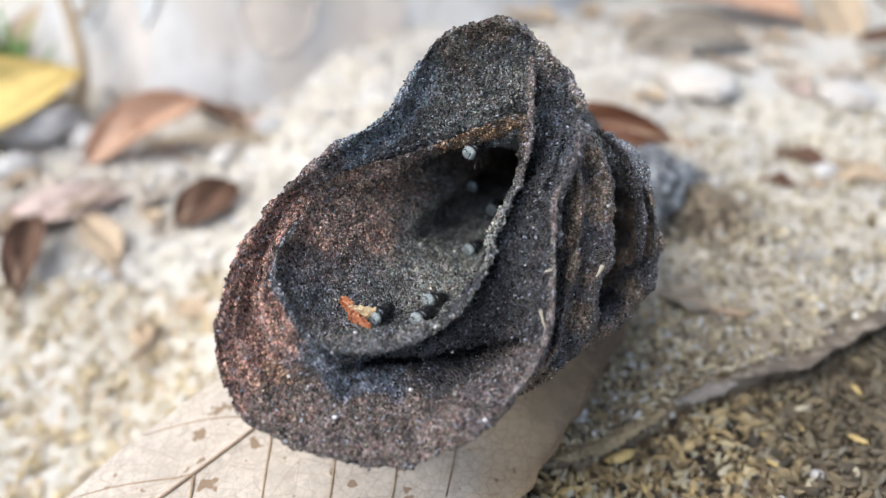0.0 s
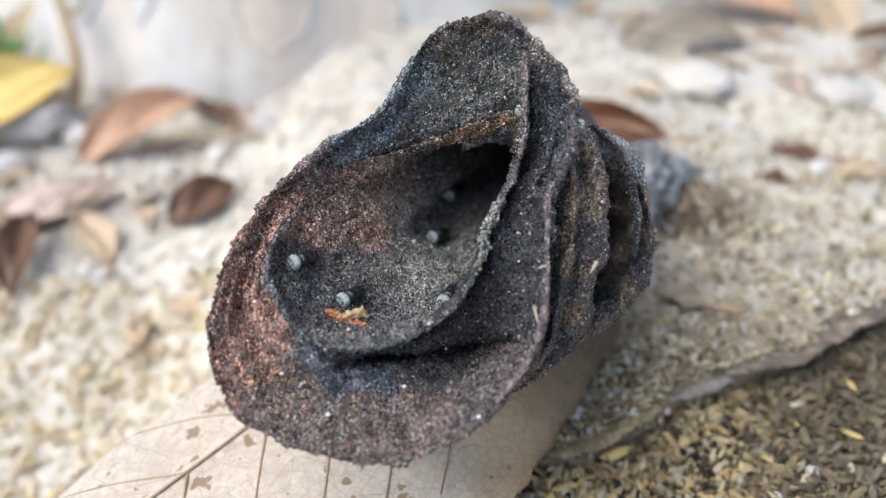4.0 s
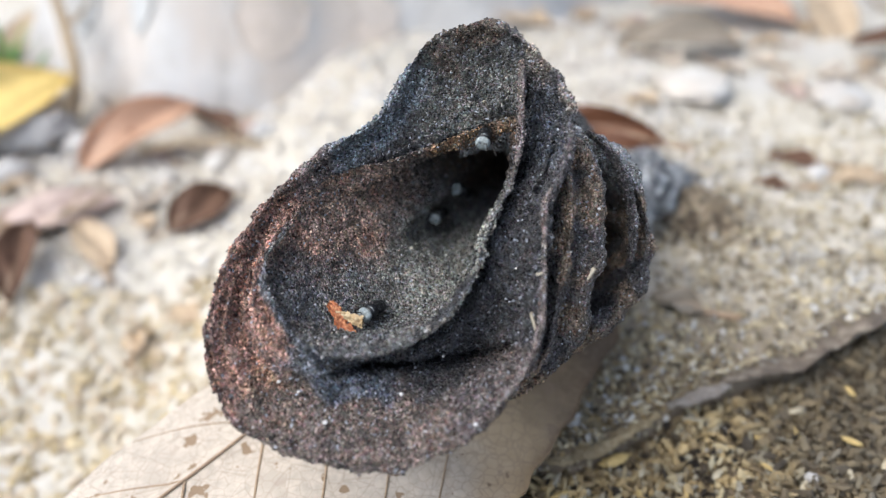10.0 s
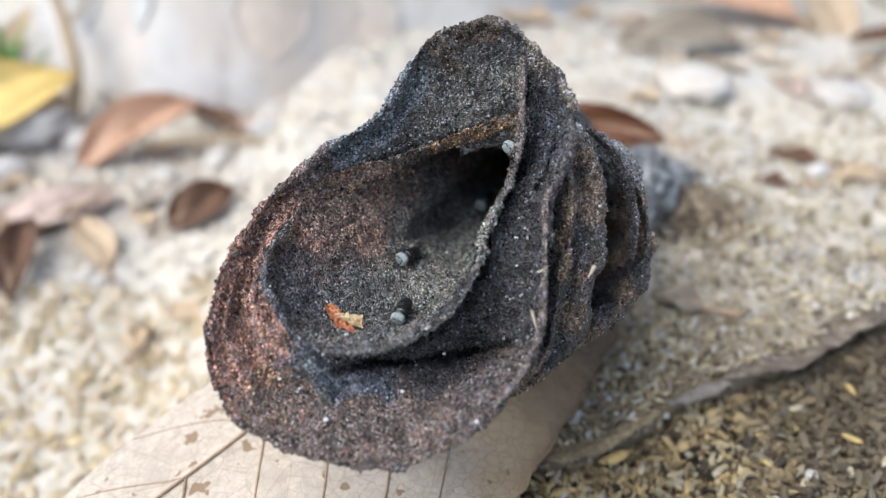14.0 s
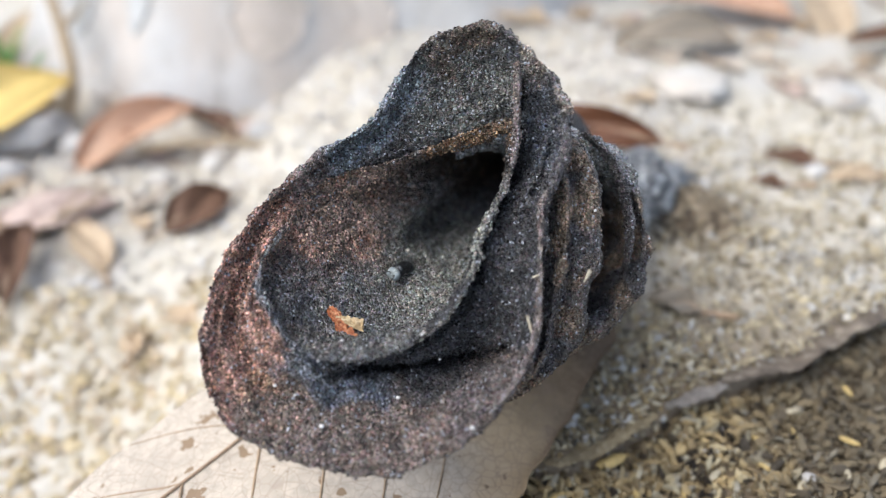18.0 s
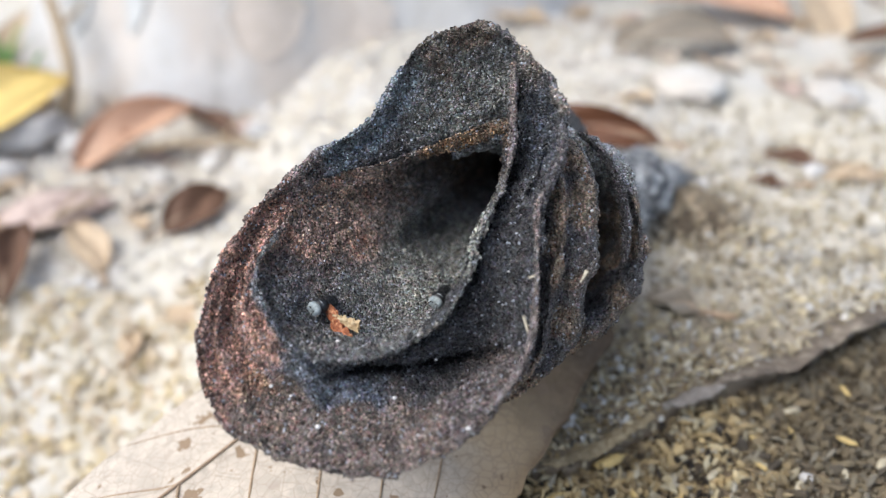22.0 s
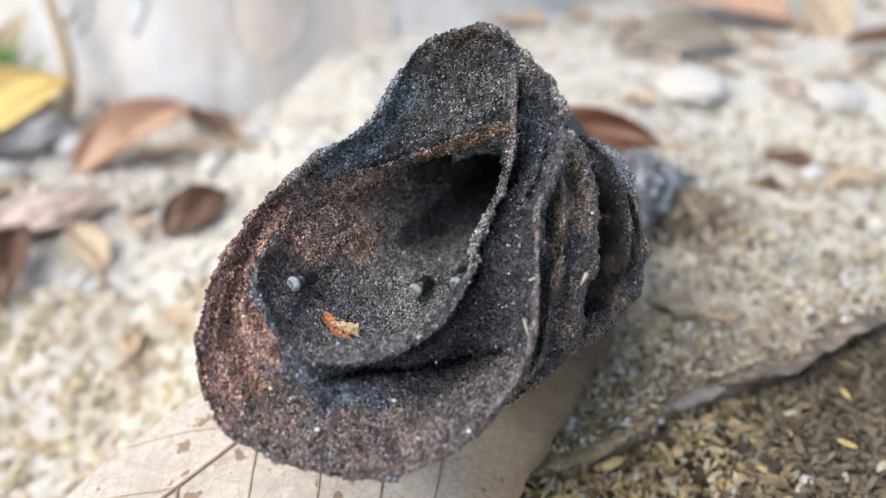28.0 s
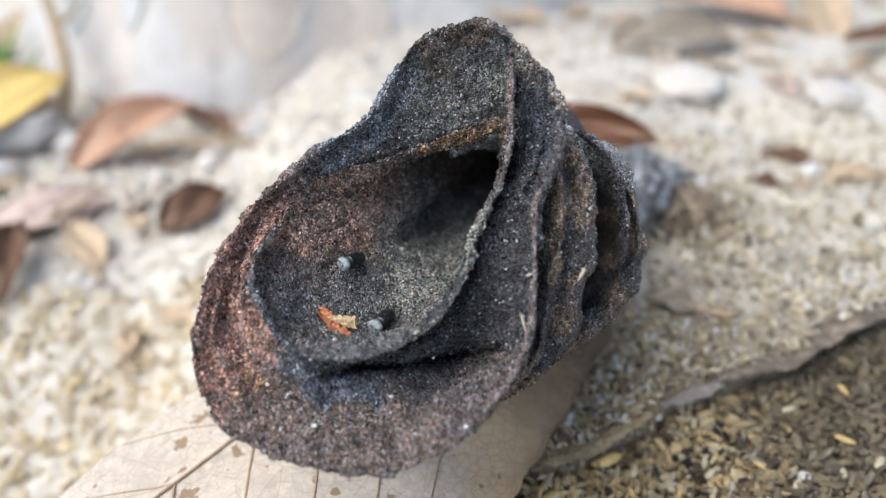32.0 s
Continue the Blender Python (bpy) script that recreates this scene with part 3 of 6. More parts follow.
def mouth_tone(g, lip_row):
    """The tint of the mouth's surface: grey in the bowl, red-brown on one side of the flange, dusted blue in patches."""
    d1, d2, d3 = drift(g, 5.0, 0), drift(g, 2.2, 30), drift(g, 3.5, 60)
    x, y = g[..., 0] + 1.3 * d1 + 0.7 * d2, g[..., 1] + 1.3 * d3 - 0.7 * d2
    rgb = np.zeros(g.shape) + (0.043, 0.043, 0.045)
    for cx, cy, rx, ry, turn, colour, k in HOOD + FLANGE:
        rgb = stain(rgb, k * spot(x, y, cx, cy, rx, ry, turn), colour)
    # streaks along the red terraces
    rows = np.arange(len(g))[:, None]
    red = spot(x, y, -22.0, -6.0, 5.0, 14.0, 4)
    streak = np.sin(rows * 0.50 + 1.3 * drift(g, 6.0, 0)) + 0.6 * d2
    rgb = stain(rgb, 0.7 * red * smooth01((streak - 0.5) / 0.5), (0.075, 0.050, 0.042))
    rgb = stain(rgb, 0.45 * red * smooth01((-streak - 0.6) / 0.5), (0.42, 0.26, 0.175))
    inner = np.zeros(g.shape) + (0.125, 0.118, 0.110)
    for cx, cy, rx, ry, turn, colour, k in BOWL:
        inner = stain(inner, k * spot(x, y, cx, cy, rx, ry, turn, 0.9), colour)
    inner = stain(inner, 0.35 * smooth01((d2 + d3 - 0.35) / 0.4) * spot(x, y, -12.0, 4.0, 8.0, 6.0, 40), (0.23, 0.115, 0.075))
    w = smooth01((lip_row + 5 - rows) / 10.0)
    rgb = stain(rgb, np.broadcast_to(w, g.shape[:2]), (0, 0, 0)) + inner * w[..., None]
    # the rolled lip, blue-grey where it parts from the red side
    st = np.arange(g.shape[1])[None] / g.shape[1] * 16
    roll = smooth01((rows - lip_row + 8) / 6.0) * smooth01((lip_row + 22 + 5 * d2 - rows) / 8.0) * smooth01((st - 9.6) / 1.2) * smooth01((14.3 - st) / 0.5)
    rgb = stain(rgb, 0.9 * roll, (0.088, 0.098, 0.108))
    # bare ochre wax along the brow over the throat
    brow = smooth01((13 - np.abs(rows - lip_row + 4 + 3 * d2)) / 7.0) * spot(g[..., 0], g[..., 1], 3.0, 13.2, 6.5, 4.0, 18) * smooth01((2.3 - st) / 0.15)
    rgb = stain(rgb, 0.75 * brow * smooth01((d2 + 0.9) / 0.8), (0.235, 0.145, 0.075))
    return rgb * (1 + 0.22 * d2 + 0.15 * d3)[..., None]


def collar_tone(g, dust_sheen):
    d2, d3 = drift(g, 2.2, 90), drift(g, 4.5, 120)
    rgb = np.zeros(g.shape) + (0.070, 0.066, 0.066)
    rgb = stain(rgb, 0.8 * smooth01((d3 + 0.2) / 0.5), (0.19, 0.140, 0.095))
    # paler top: dust plus the collar's bluish glisten, put into the tint
    rgb = stain(rgb, dust_sheen * smooth01((g[..., 1] + 1.5 * d3 - 6.0) / 3.0), (0.27, 0.295, 0.31))
    return rgb * (1 + 0.3 * d2)[..., None]


def resin_part(name, g, parent, tint, label="", closed=True, material=None):
    me = mesh_from(name, cup_to_nest(g.reshape(-1, 3)), grid_faces(g.shape[0], g.shape[1], closed))
    set_tone(me, tint)
    return part(name, me, material or RESIN, parent, label)


def nest_entrance():
    t = thing("nest_entrance", Matrix.Translation(NEST_BASE), "dark brown funnel of granular resin, a stingless bee nest mouth", "bee nest")
    z = np.array([0, 0, 1.0])
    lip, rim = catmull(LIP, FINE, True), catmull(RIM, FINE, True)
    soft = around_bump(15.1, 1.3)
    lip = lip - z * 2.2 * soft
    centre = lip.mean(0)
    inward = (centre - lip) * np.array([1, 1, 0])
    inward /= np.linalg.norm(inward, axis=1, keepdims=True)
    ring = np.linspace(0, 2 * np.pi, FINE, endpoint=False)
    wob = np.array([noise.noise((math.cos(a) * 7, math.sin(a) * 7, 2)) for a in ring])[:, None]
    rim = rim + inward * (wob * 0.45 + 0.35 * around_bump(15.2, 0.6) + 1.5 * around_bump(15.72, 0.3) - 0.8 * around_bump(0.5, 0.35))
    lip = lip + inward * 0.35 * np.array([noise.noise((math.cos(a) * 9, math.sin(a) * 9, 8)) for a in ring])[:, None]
    # the bag behind the lip, bending away to the throat
    b1 = lip + inward * (0.2 - 0.1 * around_bump(4.6, 2.0) + 1.2 * around_bump(9.4, 1.6) + 2.2 * soft) - z * (3.2 - 0.6 * soft + 2.6 * around_bump(5.2, 2.2) + 1.5 * around_bump(1.2, 2.0) - 0.6 * around_bump(8.5, 1.6))
    b1 = b1 + np.array([1.2, 1.4, 0]) * around_bump(1.4, 1.5) - z * 2.5 * around_bump(1.6, 1.4)
    b2 = ellipse_hoop((-0.6, 3.8, -12.5), 10.2, 14.6, -38, lean=(-0.36, -0.40))
    b2 = b2 + z * 2.0 * around_bump(8.0, 1.8) + inward * (1.4 * around_bump(8.0, 1.7) + 2.4 * around_bump(15.6, 0.9) - 2.2 * around_bump(2.0, 1.2))
    throat = ellipse_hoop((11.5, 15.0, -29), 7.0, 8.0, -38, lean=(-0.2, -0.2)) + inward * 1.5 * around_bump(15.6, 0.8)
    deep = ellipse_hoop((18, 17, -42), 5, 6, -35)
    end = ellipse_hoop((22, 16, -54), 1, 1, -35)
    brow = around_bump(1.4, 0.9)
    lip_in, lip_out = lip + inward * 0.22 - z * 0.7 + np.array([0, -1.5, -1.4]) * brow, lip - inward * 0.26 - z * 0.6
    # the flange: a hood above, a sharp fold on the right, a narrow gap under the lip and a trough below it
    st = STATION[:, None]
    low = smooth01((st - 2.5) / 0.5) * smooth01((10.6 - st) / 1.6)
    fold = np.where(st < 2.22, around_bump(2.22, 0.55), around_bump(2.22, 0.18))
    red = around_bump(12.6, 2.2)
    under = low * (1 - around_bump(2.22, 0.22))
    right, trough = around_bump(5.6, 2.4), around_bump(8.6, 1.5)

    def between(k, drop):
        return lip * (1 - k) + rim * k - z * drop

    hang = lip + (inward * 0.35 - z * 3.0) * under + ((rim - lip) * 0.05 - z * 0.5) * (1 - under)
    groove = between(0.05 + 0.06 * (1 - low), 0.7 * (1 - soft) + 5.4 * low) + z * 0.8 * fold + inward * 0.35 * under
    q1 = between(0.18, 1.0 * (1 - soft) + 1.6 * low + 0.4 * right + 2.2 * trough) + z * (2.0 * fold + 0.3 * red)
    q2 = between(0.34, 1.6 * (1 - 0.95 * soft) + 0.9 * low + 0.6 * right + 2.6 * trough) + z * (2.6 * fold + 0.5 * red)
    mid = between(0.53, 2.2 * (1 - 0.9 * soft) + 0.3 * low + 2.4 * trough + 2.6 * around_bump(7.9, 0.9)) + z * (2.6 * fold - 0.6 * red)
    q3 = between(0.75, 1.6 + 0.3 * low + 2.0 * around_bump(7.6, 0.7)) + z * (1.6 * fold + 0.6 * red)
    near = between(0.94, 0.4 + 1.0 * around_bump(7.4, 0.5))
    rim_out = rim - inward * 0.3 - z * 0.8
    back1 = rim * 0.93 + np.array((-4, 0, 0)) * 0.07 - z * 5
    back2 = ellipse_hoop((0, 4.5, -17), 13.5, 19.5, -38, lean=(-0.2, -0.2))
    back3 = ellipse_hoop((13, 14, -36), 10, 11, -35)
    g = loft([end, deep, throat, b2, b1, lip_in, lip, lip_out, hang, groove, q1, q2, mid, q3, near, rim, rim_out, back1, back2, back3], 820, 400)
    lip_fine = catmull(lip, 820, True)
    lip_row = int(np.median(np.argmin(np.linalg.norm(g - lip_fine[None], axis=-1), axis=0)))
    rim_row = int(np.median(np.argmin(np.linalg.norm(g - catmull(rim, 820, True)[None], axis=-1), axis=0)))
    # terraces on the red side of the flange
    rows = np.arange(400)[:, None]
    side = np.exp(-(((np.arange(820) / 820 * 16 - 12.5 + 8) % 16 - 8) / 1.1) ** 2)[None]
    g[:, :, 2] += 0.6 * np.sin(rows * 0.50 + 1.3 * drift(g, 6.0, 0)) * side * smooth01((rows - lip_row - 20) / 12) * smooth01((rim_row + 4 - rows) / 14)
    # a step between the bowl's sloping wall and the hollow of the throat
    along, across = (g[..., 0] + g[..., 1] + 2.6) * 0.7071, (g[..., 0] - g[..., 1] + 7.4) * 0.7071
    bag = smooth01((lip_row - 12 - rows) / 8) * smooth01((-5.0 - g[..., 2]) / 3.0)
    g[..., 2] -= 6.0 * bag * smooth01(across / 1.6 + 0.3) * smooth01((10.0 - across) / 8.0) * smooth01((along + 2.5) / 6.0)
    # sharp creases: the trough below the lip and the hollow beside the fold
    outside = smooth01((rows - lip_row - 12) / 8)
    for line, width, depth in (([(-12.9, -13.6), (-8.7, -13.2), (-3.9, -12.9), (1.0, -12.5), (4.6, -11.9), (7.4, -10.6)], 0.85, 5.5), ([(8.7, 20.0), (8.8, 16.5), (8.7, 12.1), (7.9, 7.4)], 0.7, 2.6), ([(12.0, 13.0), (11.4, 9.0), (9.7, 5.5)], 0.5, 1.4)):
        c = catmull(np.array(line), 60, False)
        d = np.linalg.norm(g[:, :, None, :2] - c[None, None], axis=-1)
        run = d.argmin(-1) / 59
        g[..., 2] -= depth * outside * np.exp(-(d.min(-1) / (width * (0.55 + 0.45 * run))) ** 2) * smooth01(run / 0.25) * smooth01((1.05 - run) / 0.15)
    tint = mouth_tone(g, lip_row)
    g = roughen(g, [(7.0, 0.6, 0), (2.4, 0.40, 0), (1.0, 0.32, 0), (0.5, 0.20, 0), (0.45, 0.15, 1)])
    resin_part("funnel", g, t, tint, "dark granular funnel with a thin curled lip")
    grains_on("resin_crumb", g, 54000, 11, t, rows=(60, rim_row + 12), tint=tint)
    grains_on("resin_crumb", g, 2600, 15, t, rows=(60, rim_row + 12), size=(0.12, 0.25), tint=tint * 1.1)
    # thin raised folds on the flange
    for k, (line, w, h) in enumerate((([(7.5, 8.8, 0.4), (8.0, 12.0, -0.6), (8.0, 14.9, -0.2), (8.0, 17.3, 0.6), (8.0, 19.0, 1.0), (8.0, 20.4, 0.4)], 0.36, 1.7), ([(13.0, 13.4, 3.0), (12.8, 10.3, 3.3), (11.6, 7.3, 3.6), (10.8, 4.9, 3.4)], 0.55, 1.1),
                                      ([(17.0, 14.4, -9.6), (20.0, 11.4, -9.0), (21.8, 7.7, -9.0), (22.7, 2.9, -9.0), (22.5, -2.0, -9.3)], 0.4, 1.7), ([(11.3, 7.1, 3.4), (10.3, 4.2, 3.6), (10.1, -0.5, 4.2), (9.9, -4.7, 5.2), (9.4, -8.8, 6.2), (8.3, -11.6, 6.8), (6.4, -14.4, 7.6), (4.4, -16.4, 8.2)], 0.30, 1.3))):
        p = catmull(np.array(line), 90, False)
        d = np.gradient(p, axis=0)
        d /= np.linalg.norm(d, axis=1, keepdims=True)
        lat = np.cross(d, z)
        lat /= np.linalg.norm(lat, axis=1, keepdims=True)
        a = np.linspace(0, 2 * np.pi, 28, endpoint=False)
        end = np.sin(np.linspace(0.12, np.pi - 0.12, 90))[:, None, None] ** 0.35
        q = p[:, None] + end * (np.cos(a)[None, :, None] * lat[:, None] * w + np.sin(a)[None, :, None] * z * h)
        q = roughen(q, [(2.0, 0.25, 0), (0.8, 0.15, 0), (0.45, 0.1, 1)])
        tint = np.zeros(q.shape) + ((0.16, 0.135, 0.125) if k in (0, 3) else (0.085, 0.08, 0.082))
        resin_part("fold", q, t, tint, "thin raised fold of resin")
        grains_on("resin_crumb", q, 900, 20 + k, t, tint=tint)
    # the older folds outside the mouth, open arcs from the top round the right side to the bottom
    arc = dict(k=24, first=100, last=-120)
    fold_line = [(1.4, -3.0, 7.6, 16.0), (2.5, 0.4, 9.9, 17.6), (2.8, 1.9, 10.4, 17.9), (3.1, -0.4, 10.9, 18.1), (3.4, -1.0, 11.3, 18.3), (3.7, -0.6, 11.8, 18.4), (3.9, -0.6, 12.3, 18.4),
                 (4.2, -1.0, 12.8, 18.2), (4.5, -1.8, 13.1, 18.0), (4.7, -4.0, 13.4, 17.6), (4.6, -9.0, 13.6, 16.0), (6.0, -20.0, 12.0, 13.0)]
    turn = np.linspace(100, -120, 24)
    tuck = 9.0 * smooth01((turn - 26) / 18)
    sag = 1.7 * smooth01((-25 - turn) / 25) * smooth01((turn + 115) / 25)
    hoops = [ellipse_hoop((cx, 2, cz), a, b, -5, **arc) - z * tuck[:, None] + np.array([0.75, -0.65, 0]) * sag[:, None] for cx, cz, a, b in fold_line]
    g2 = roughen(loft(hoops, 420, 130, False), [(5.0, 0.8, 0), (2.0, 0.4, 0), (0.9, 0.28, 0), (0.5, 0.15, 0), (0.45, 0.13, 1)], False)
    tint = collar_tone(g2, 0.0)
    resin_part("outer_fold", g2, t, tint, closed=False)
    grains_on("resin_crumb", g2, 11000, 12, t, False, tint=tint)
    # the torn old collar: a hollow between the folds and a ribbon of its rim, filled in towards the top
    arc = dict(k=24, first=120, last=-110)
    hoops = []
    shut = smooth01((np.linspace(120, -110, 24) - 25) / 40)
    for cx, cy, cz, a, b, tn, filled in ((6.6, 1.4, -14, 10.4, 11.2, 0, -12), (7.6, 1.5, -17, 11.6, 12.2, -5, -8.0), (8.4, 1.6, -22, 12.4, 12.6, -8, -8.5), (9.2, 1.8, -24, 12.9, 13.0, -9, -9.5), (9.6, 1.8, -14, 13.7, 13.4, -10, -9.5), (9.8, 1.8, -9.8, 14.4, 13.7, -10, -9.5), (10.4, 1.2, -10.0, 14.9, 14.9, -12, -10.0),
                                         (10.6, 1.2, -12.0, 15.1, 15.2, -12, -12), (13.0, 2.8, -22, 12.5, 12.5, 0, -22), (20, 5.5, -38, 9, 9, 0, -38)):
        h = ellipse_hoop((cx, cy, cz), a, b, tn, **arc)
        h[:, 2] += (filled - cz) * shut
        hoops.append(h)
    g3 = roughen(loft(hoops, 420, 150, False), [(7.0, 1.6, 0), (3.2, 0.9, 0), (1.5, 0.5, 0), (0.7, 0.25, 0), (0.45, 0.12, 1)], False)
    tint = collar_tone(g3, 0.75)
    resin_part("old_collar", g3, t, tint, closed=False)
    grains_on("resin_crumb", g3, 11000, 13, t, False, tint=tint)
    hoops = [ellipse_hoop((17, 4, -36), 9, 9, 0), ellipse_hoop((27, 8, -50), 8.5, 8, 0), ellipse_hoop((35, 11, -60), 7.5, 7, 0), ellipse_hoop((43, 11.5, -72), 7.5, 7, 0), ellipse_hoop((50, 8, -84), 9, 8, 0)]
    g4 = roughen(loft(hoops, 260, 110), [(7.0, 2.6, 0), (2.4, 1.5, 0), (0.8, 0.4, 0)])
    part("stem", mesh_from("stem", cup_to_nest(g4.reshape(-1, 3)), grid_faces(110, 260, True)), DUST, t, "stem dusted grey with sand")
    grains_on("resin_crumb", g4, 1800, 14, t, size=(0.15, 0.5), tint=np.zeros(g4.shape) + (0.12, 0.12, 0.125))
    return t


nest_entrance()


# ---- leaves ----
def leaf_material(name, base, spot, vein, spot_amount=0.5, rough=0.6, stain=None):
    m = bpy.data.materials.new(name)
    nt, b = nodes_of(m)
    fine = noise_node(nt, 1.2, 5, 0.6)
    blot = noise_node(nt, 9, 4, 0.6, (1, 1, 1), 2.2)
    spots = noise_node(nt, 3.0, 3, 0.5, (1, 1, 1), 8.8)
    tc = nt.nodes.new("ShaderNodeTexCoord")
    cells = nt.nodes.new("ShaderNodeTexVoronoi")
    cells.feature = "DISTANCE_TO_EDGE"
    cells.inputs["Scale"].default_value = 1000 / 1.5
    nt.links.new(tc.outputs["Object"], cells.inputs["Vector"])
    r = ramp_node(nt, [(0.3, tuple(c * 0.8 for c in base)), (0.7, tuple(min(1, c * 1.12) for c in base))])
    nt.links.new(fine.outputs["Fac"], r.inputs[0])
    col = mixed(nt, stepped(nt, blot.outputs["Fac"], 0.5, 0.75), r.outputs[0], tuple(c * 0.8 for c in base))
    if stain:
        # brown towards the leaf's base: staining and the nest's shade in one colour
        sep = nt.nodes.new("ShaderNodeSeparateXYZ")
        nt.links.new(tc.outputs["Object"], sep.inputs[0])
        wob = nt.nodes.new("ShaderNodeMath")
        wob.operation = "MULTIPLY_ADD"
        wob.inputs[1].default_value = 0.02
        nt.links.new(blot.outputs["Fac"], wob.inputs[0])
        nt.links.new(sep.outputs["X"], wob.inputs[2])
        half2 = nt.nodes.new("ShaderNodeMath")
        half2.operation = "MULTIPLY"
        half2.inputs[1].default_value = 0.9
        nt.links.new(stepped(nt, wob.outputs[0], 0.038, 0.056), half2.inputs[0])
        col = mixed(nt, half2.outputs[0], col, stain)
        # the nest's shade painted on the leaf where the rim overhangs it
        rim_shade = nt.nodes.new("ShaderNodeMath")
        rim_shade.operation = "MULTIPLY"
        rim_shade.inputs[1].default_value = 0.9
        nt.links.new(stepped(nt, wob.outputs[0], 0.050, 0.066), rim_shade.inputs[0])
        col = mixed(nt, rim_shade.outputs[0], col, (0.085, 0.055, 0.034))
    net = stepped(nt, cells.outputs["Distance"], 0.07, 0.0)
    half = nt.nodes.new("ShaderNodeMath")
    half.operation = "MULTIPLY"
    half.inputs[1].default_value = 0.35
    nt.links.new(net, half.inputs[0])
    col = mixed(nt, half.outputs[0], col, vein)
    col = mixed(nt, stepped(nt, spots.outputs["Fac"], 0.72 - 0.1 * spot_amount, 0.75 - 0.1 * spot_amount), col, spot)
    if stain:
        # the fine veins stay dark on the browned part
        seam = nt.nodes.new("ShaderNodeMath")
        seam.operation = "MULTIPLY"
        nt.links.new(half.outputs[0], seam.inputs[0])
        nt.links.new(half2.outputs[0], seam.inputs[1])
        col = mixed(nt, seam.outputs[0], col, (0.24, 0.155, 0.085))
        # pinprick marks and faint cross veins
        pricks = noise_node(nt, 0.9, 3, 0.6, (1, 1, 1), 4.1)
        col = mixed(nt, stepped(nt, pricks.outputs["Fac"], 0.70, 0.74), col, (0.20, 0.13, 0.09))
        wide = nt.nodes.new("ShaderNodeTexVoronoi")
        wide.feature = "DISTANCE_TO_EDGE"
        wide.inputs["Scale"].default_value = 1000 / 4.2
        nt.links.new(tc.outputs["Object"], wide.inputs["Vector"])
        line = nt.nodes.new("ShaderNodeMath")
        line.operation = "MULTIPLY"
        line.inputs[1].default_value = 0.2
        nt.links.new(stepped(nt, wide.outputs["Distance"], 0.035, 0.012), line.inputs[0])
        col = mixed(nt, line.outputs[0], col, (0.22, 0.15, 0.10))
    nt.links.new(col, b.inputs["Base Color"])
    b.inputs["Roughness"].default_value = rough
    b.inputs["Specular IOR Level"].default_value = 0.3
    bumped(nt, b, cells.outputs["Distance"], 0.12, 0.5)
    return m


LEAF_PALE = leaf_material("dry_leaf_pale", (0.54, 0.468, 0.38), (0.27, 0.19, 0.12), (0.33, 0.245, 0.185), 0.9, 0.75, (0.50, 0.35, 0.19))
LEAF_VEIN = plain("dry_leaf_vein", (0.38, 0.27, 0.18), 0.7)
LEAF_SIDE = plain("dry_leaf_side_vein", (0.33, 0.235, 0.15), 0.7)
LEAF_YELLOW = leaf_material("leaf_yellow", (0.74, 0.54, 0.19), (0.45, 0.26, 0.06), (0.60, 0.42, 0.12), 0.2)
LEAF_BROWN = leaf_material("leaf_brown", (0.58, 0.36, 0.24), (0.22, 0.10, 0.05), (0.34, 0.17, 0.09), 0.4, 0.5)
LEAF_RUST = leaf_material("leaf_rust", (0.12, 0.05, 0.025), (0.03, 0.02, 0.014), (0.15, 0.06, 0.03), 0.4, 0.45)
LEAF_DARK = leaf_material("leaf_dark", (0.14, 0.075, 0.045), (0.06, 0.03, 0.02), (0.10, 0.05, 0.03), 0.4)
LEAF_PINK = leaf_material("leaf_pink", (0.54, 0.42, 0.36), (0.25, 0.16, 0.12), (0.45, 0.30, 0.24), 0.9)
LEAF_TAN = leaf_material("leaf_tan", (0.52, 0.40, 0.27), (0.24, 0.14, 0.07), (0.4, 0.28, 0.18), 0.4)
LEAF_DUN = leaf_material("leaf_dun", (0.30, 0.25, 0.19), (0.15, 0.11, 0.07), (0.24, 0.19, 0.13), 0.4)
LEAF_GREEN = leaf_material("leaf_green", (0.10, 0.22, 0.05), (0.2, 0.2, 0.04), (0.14, 0.26, 0.08), 0.1)


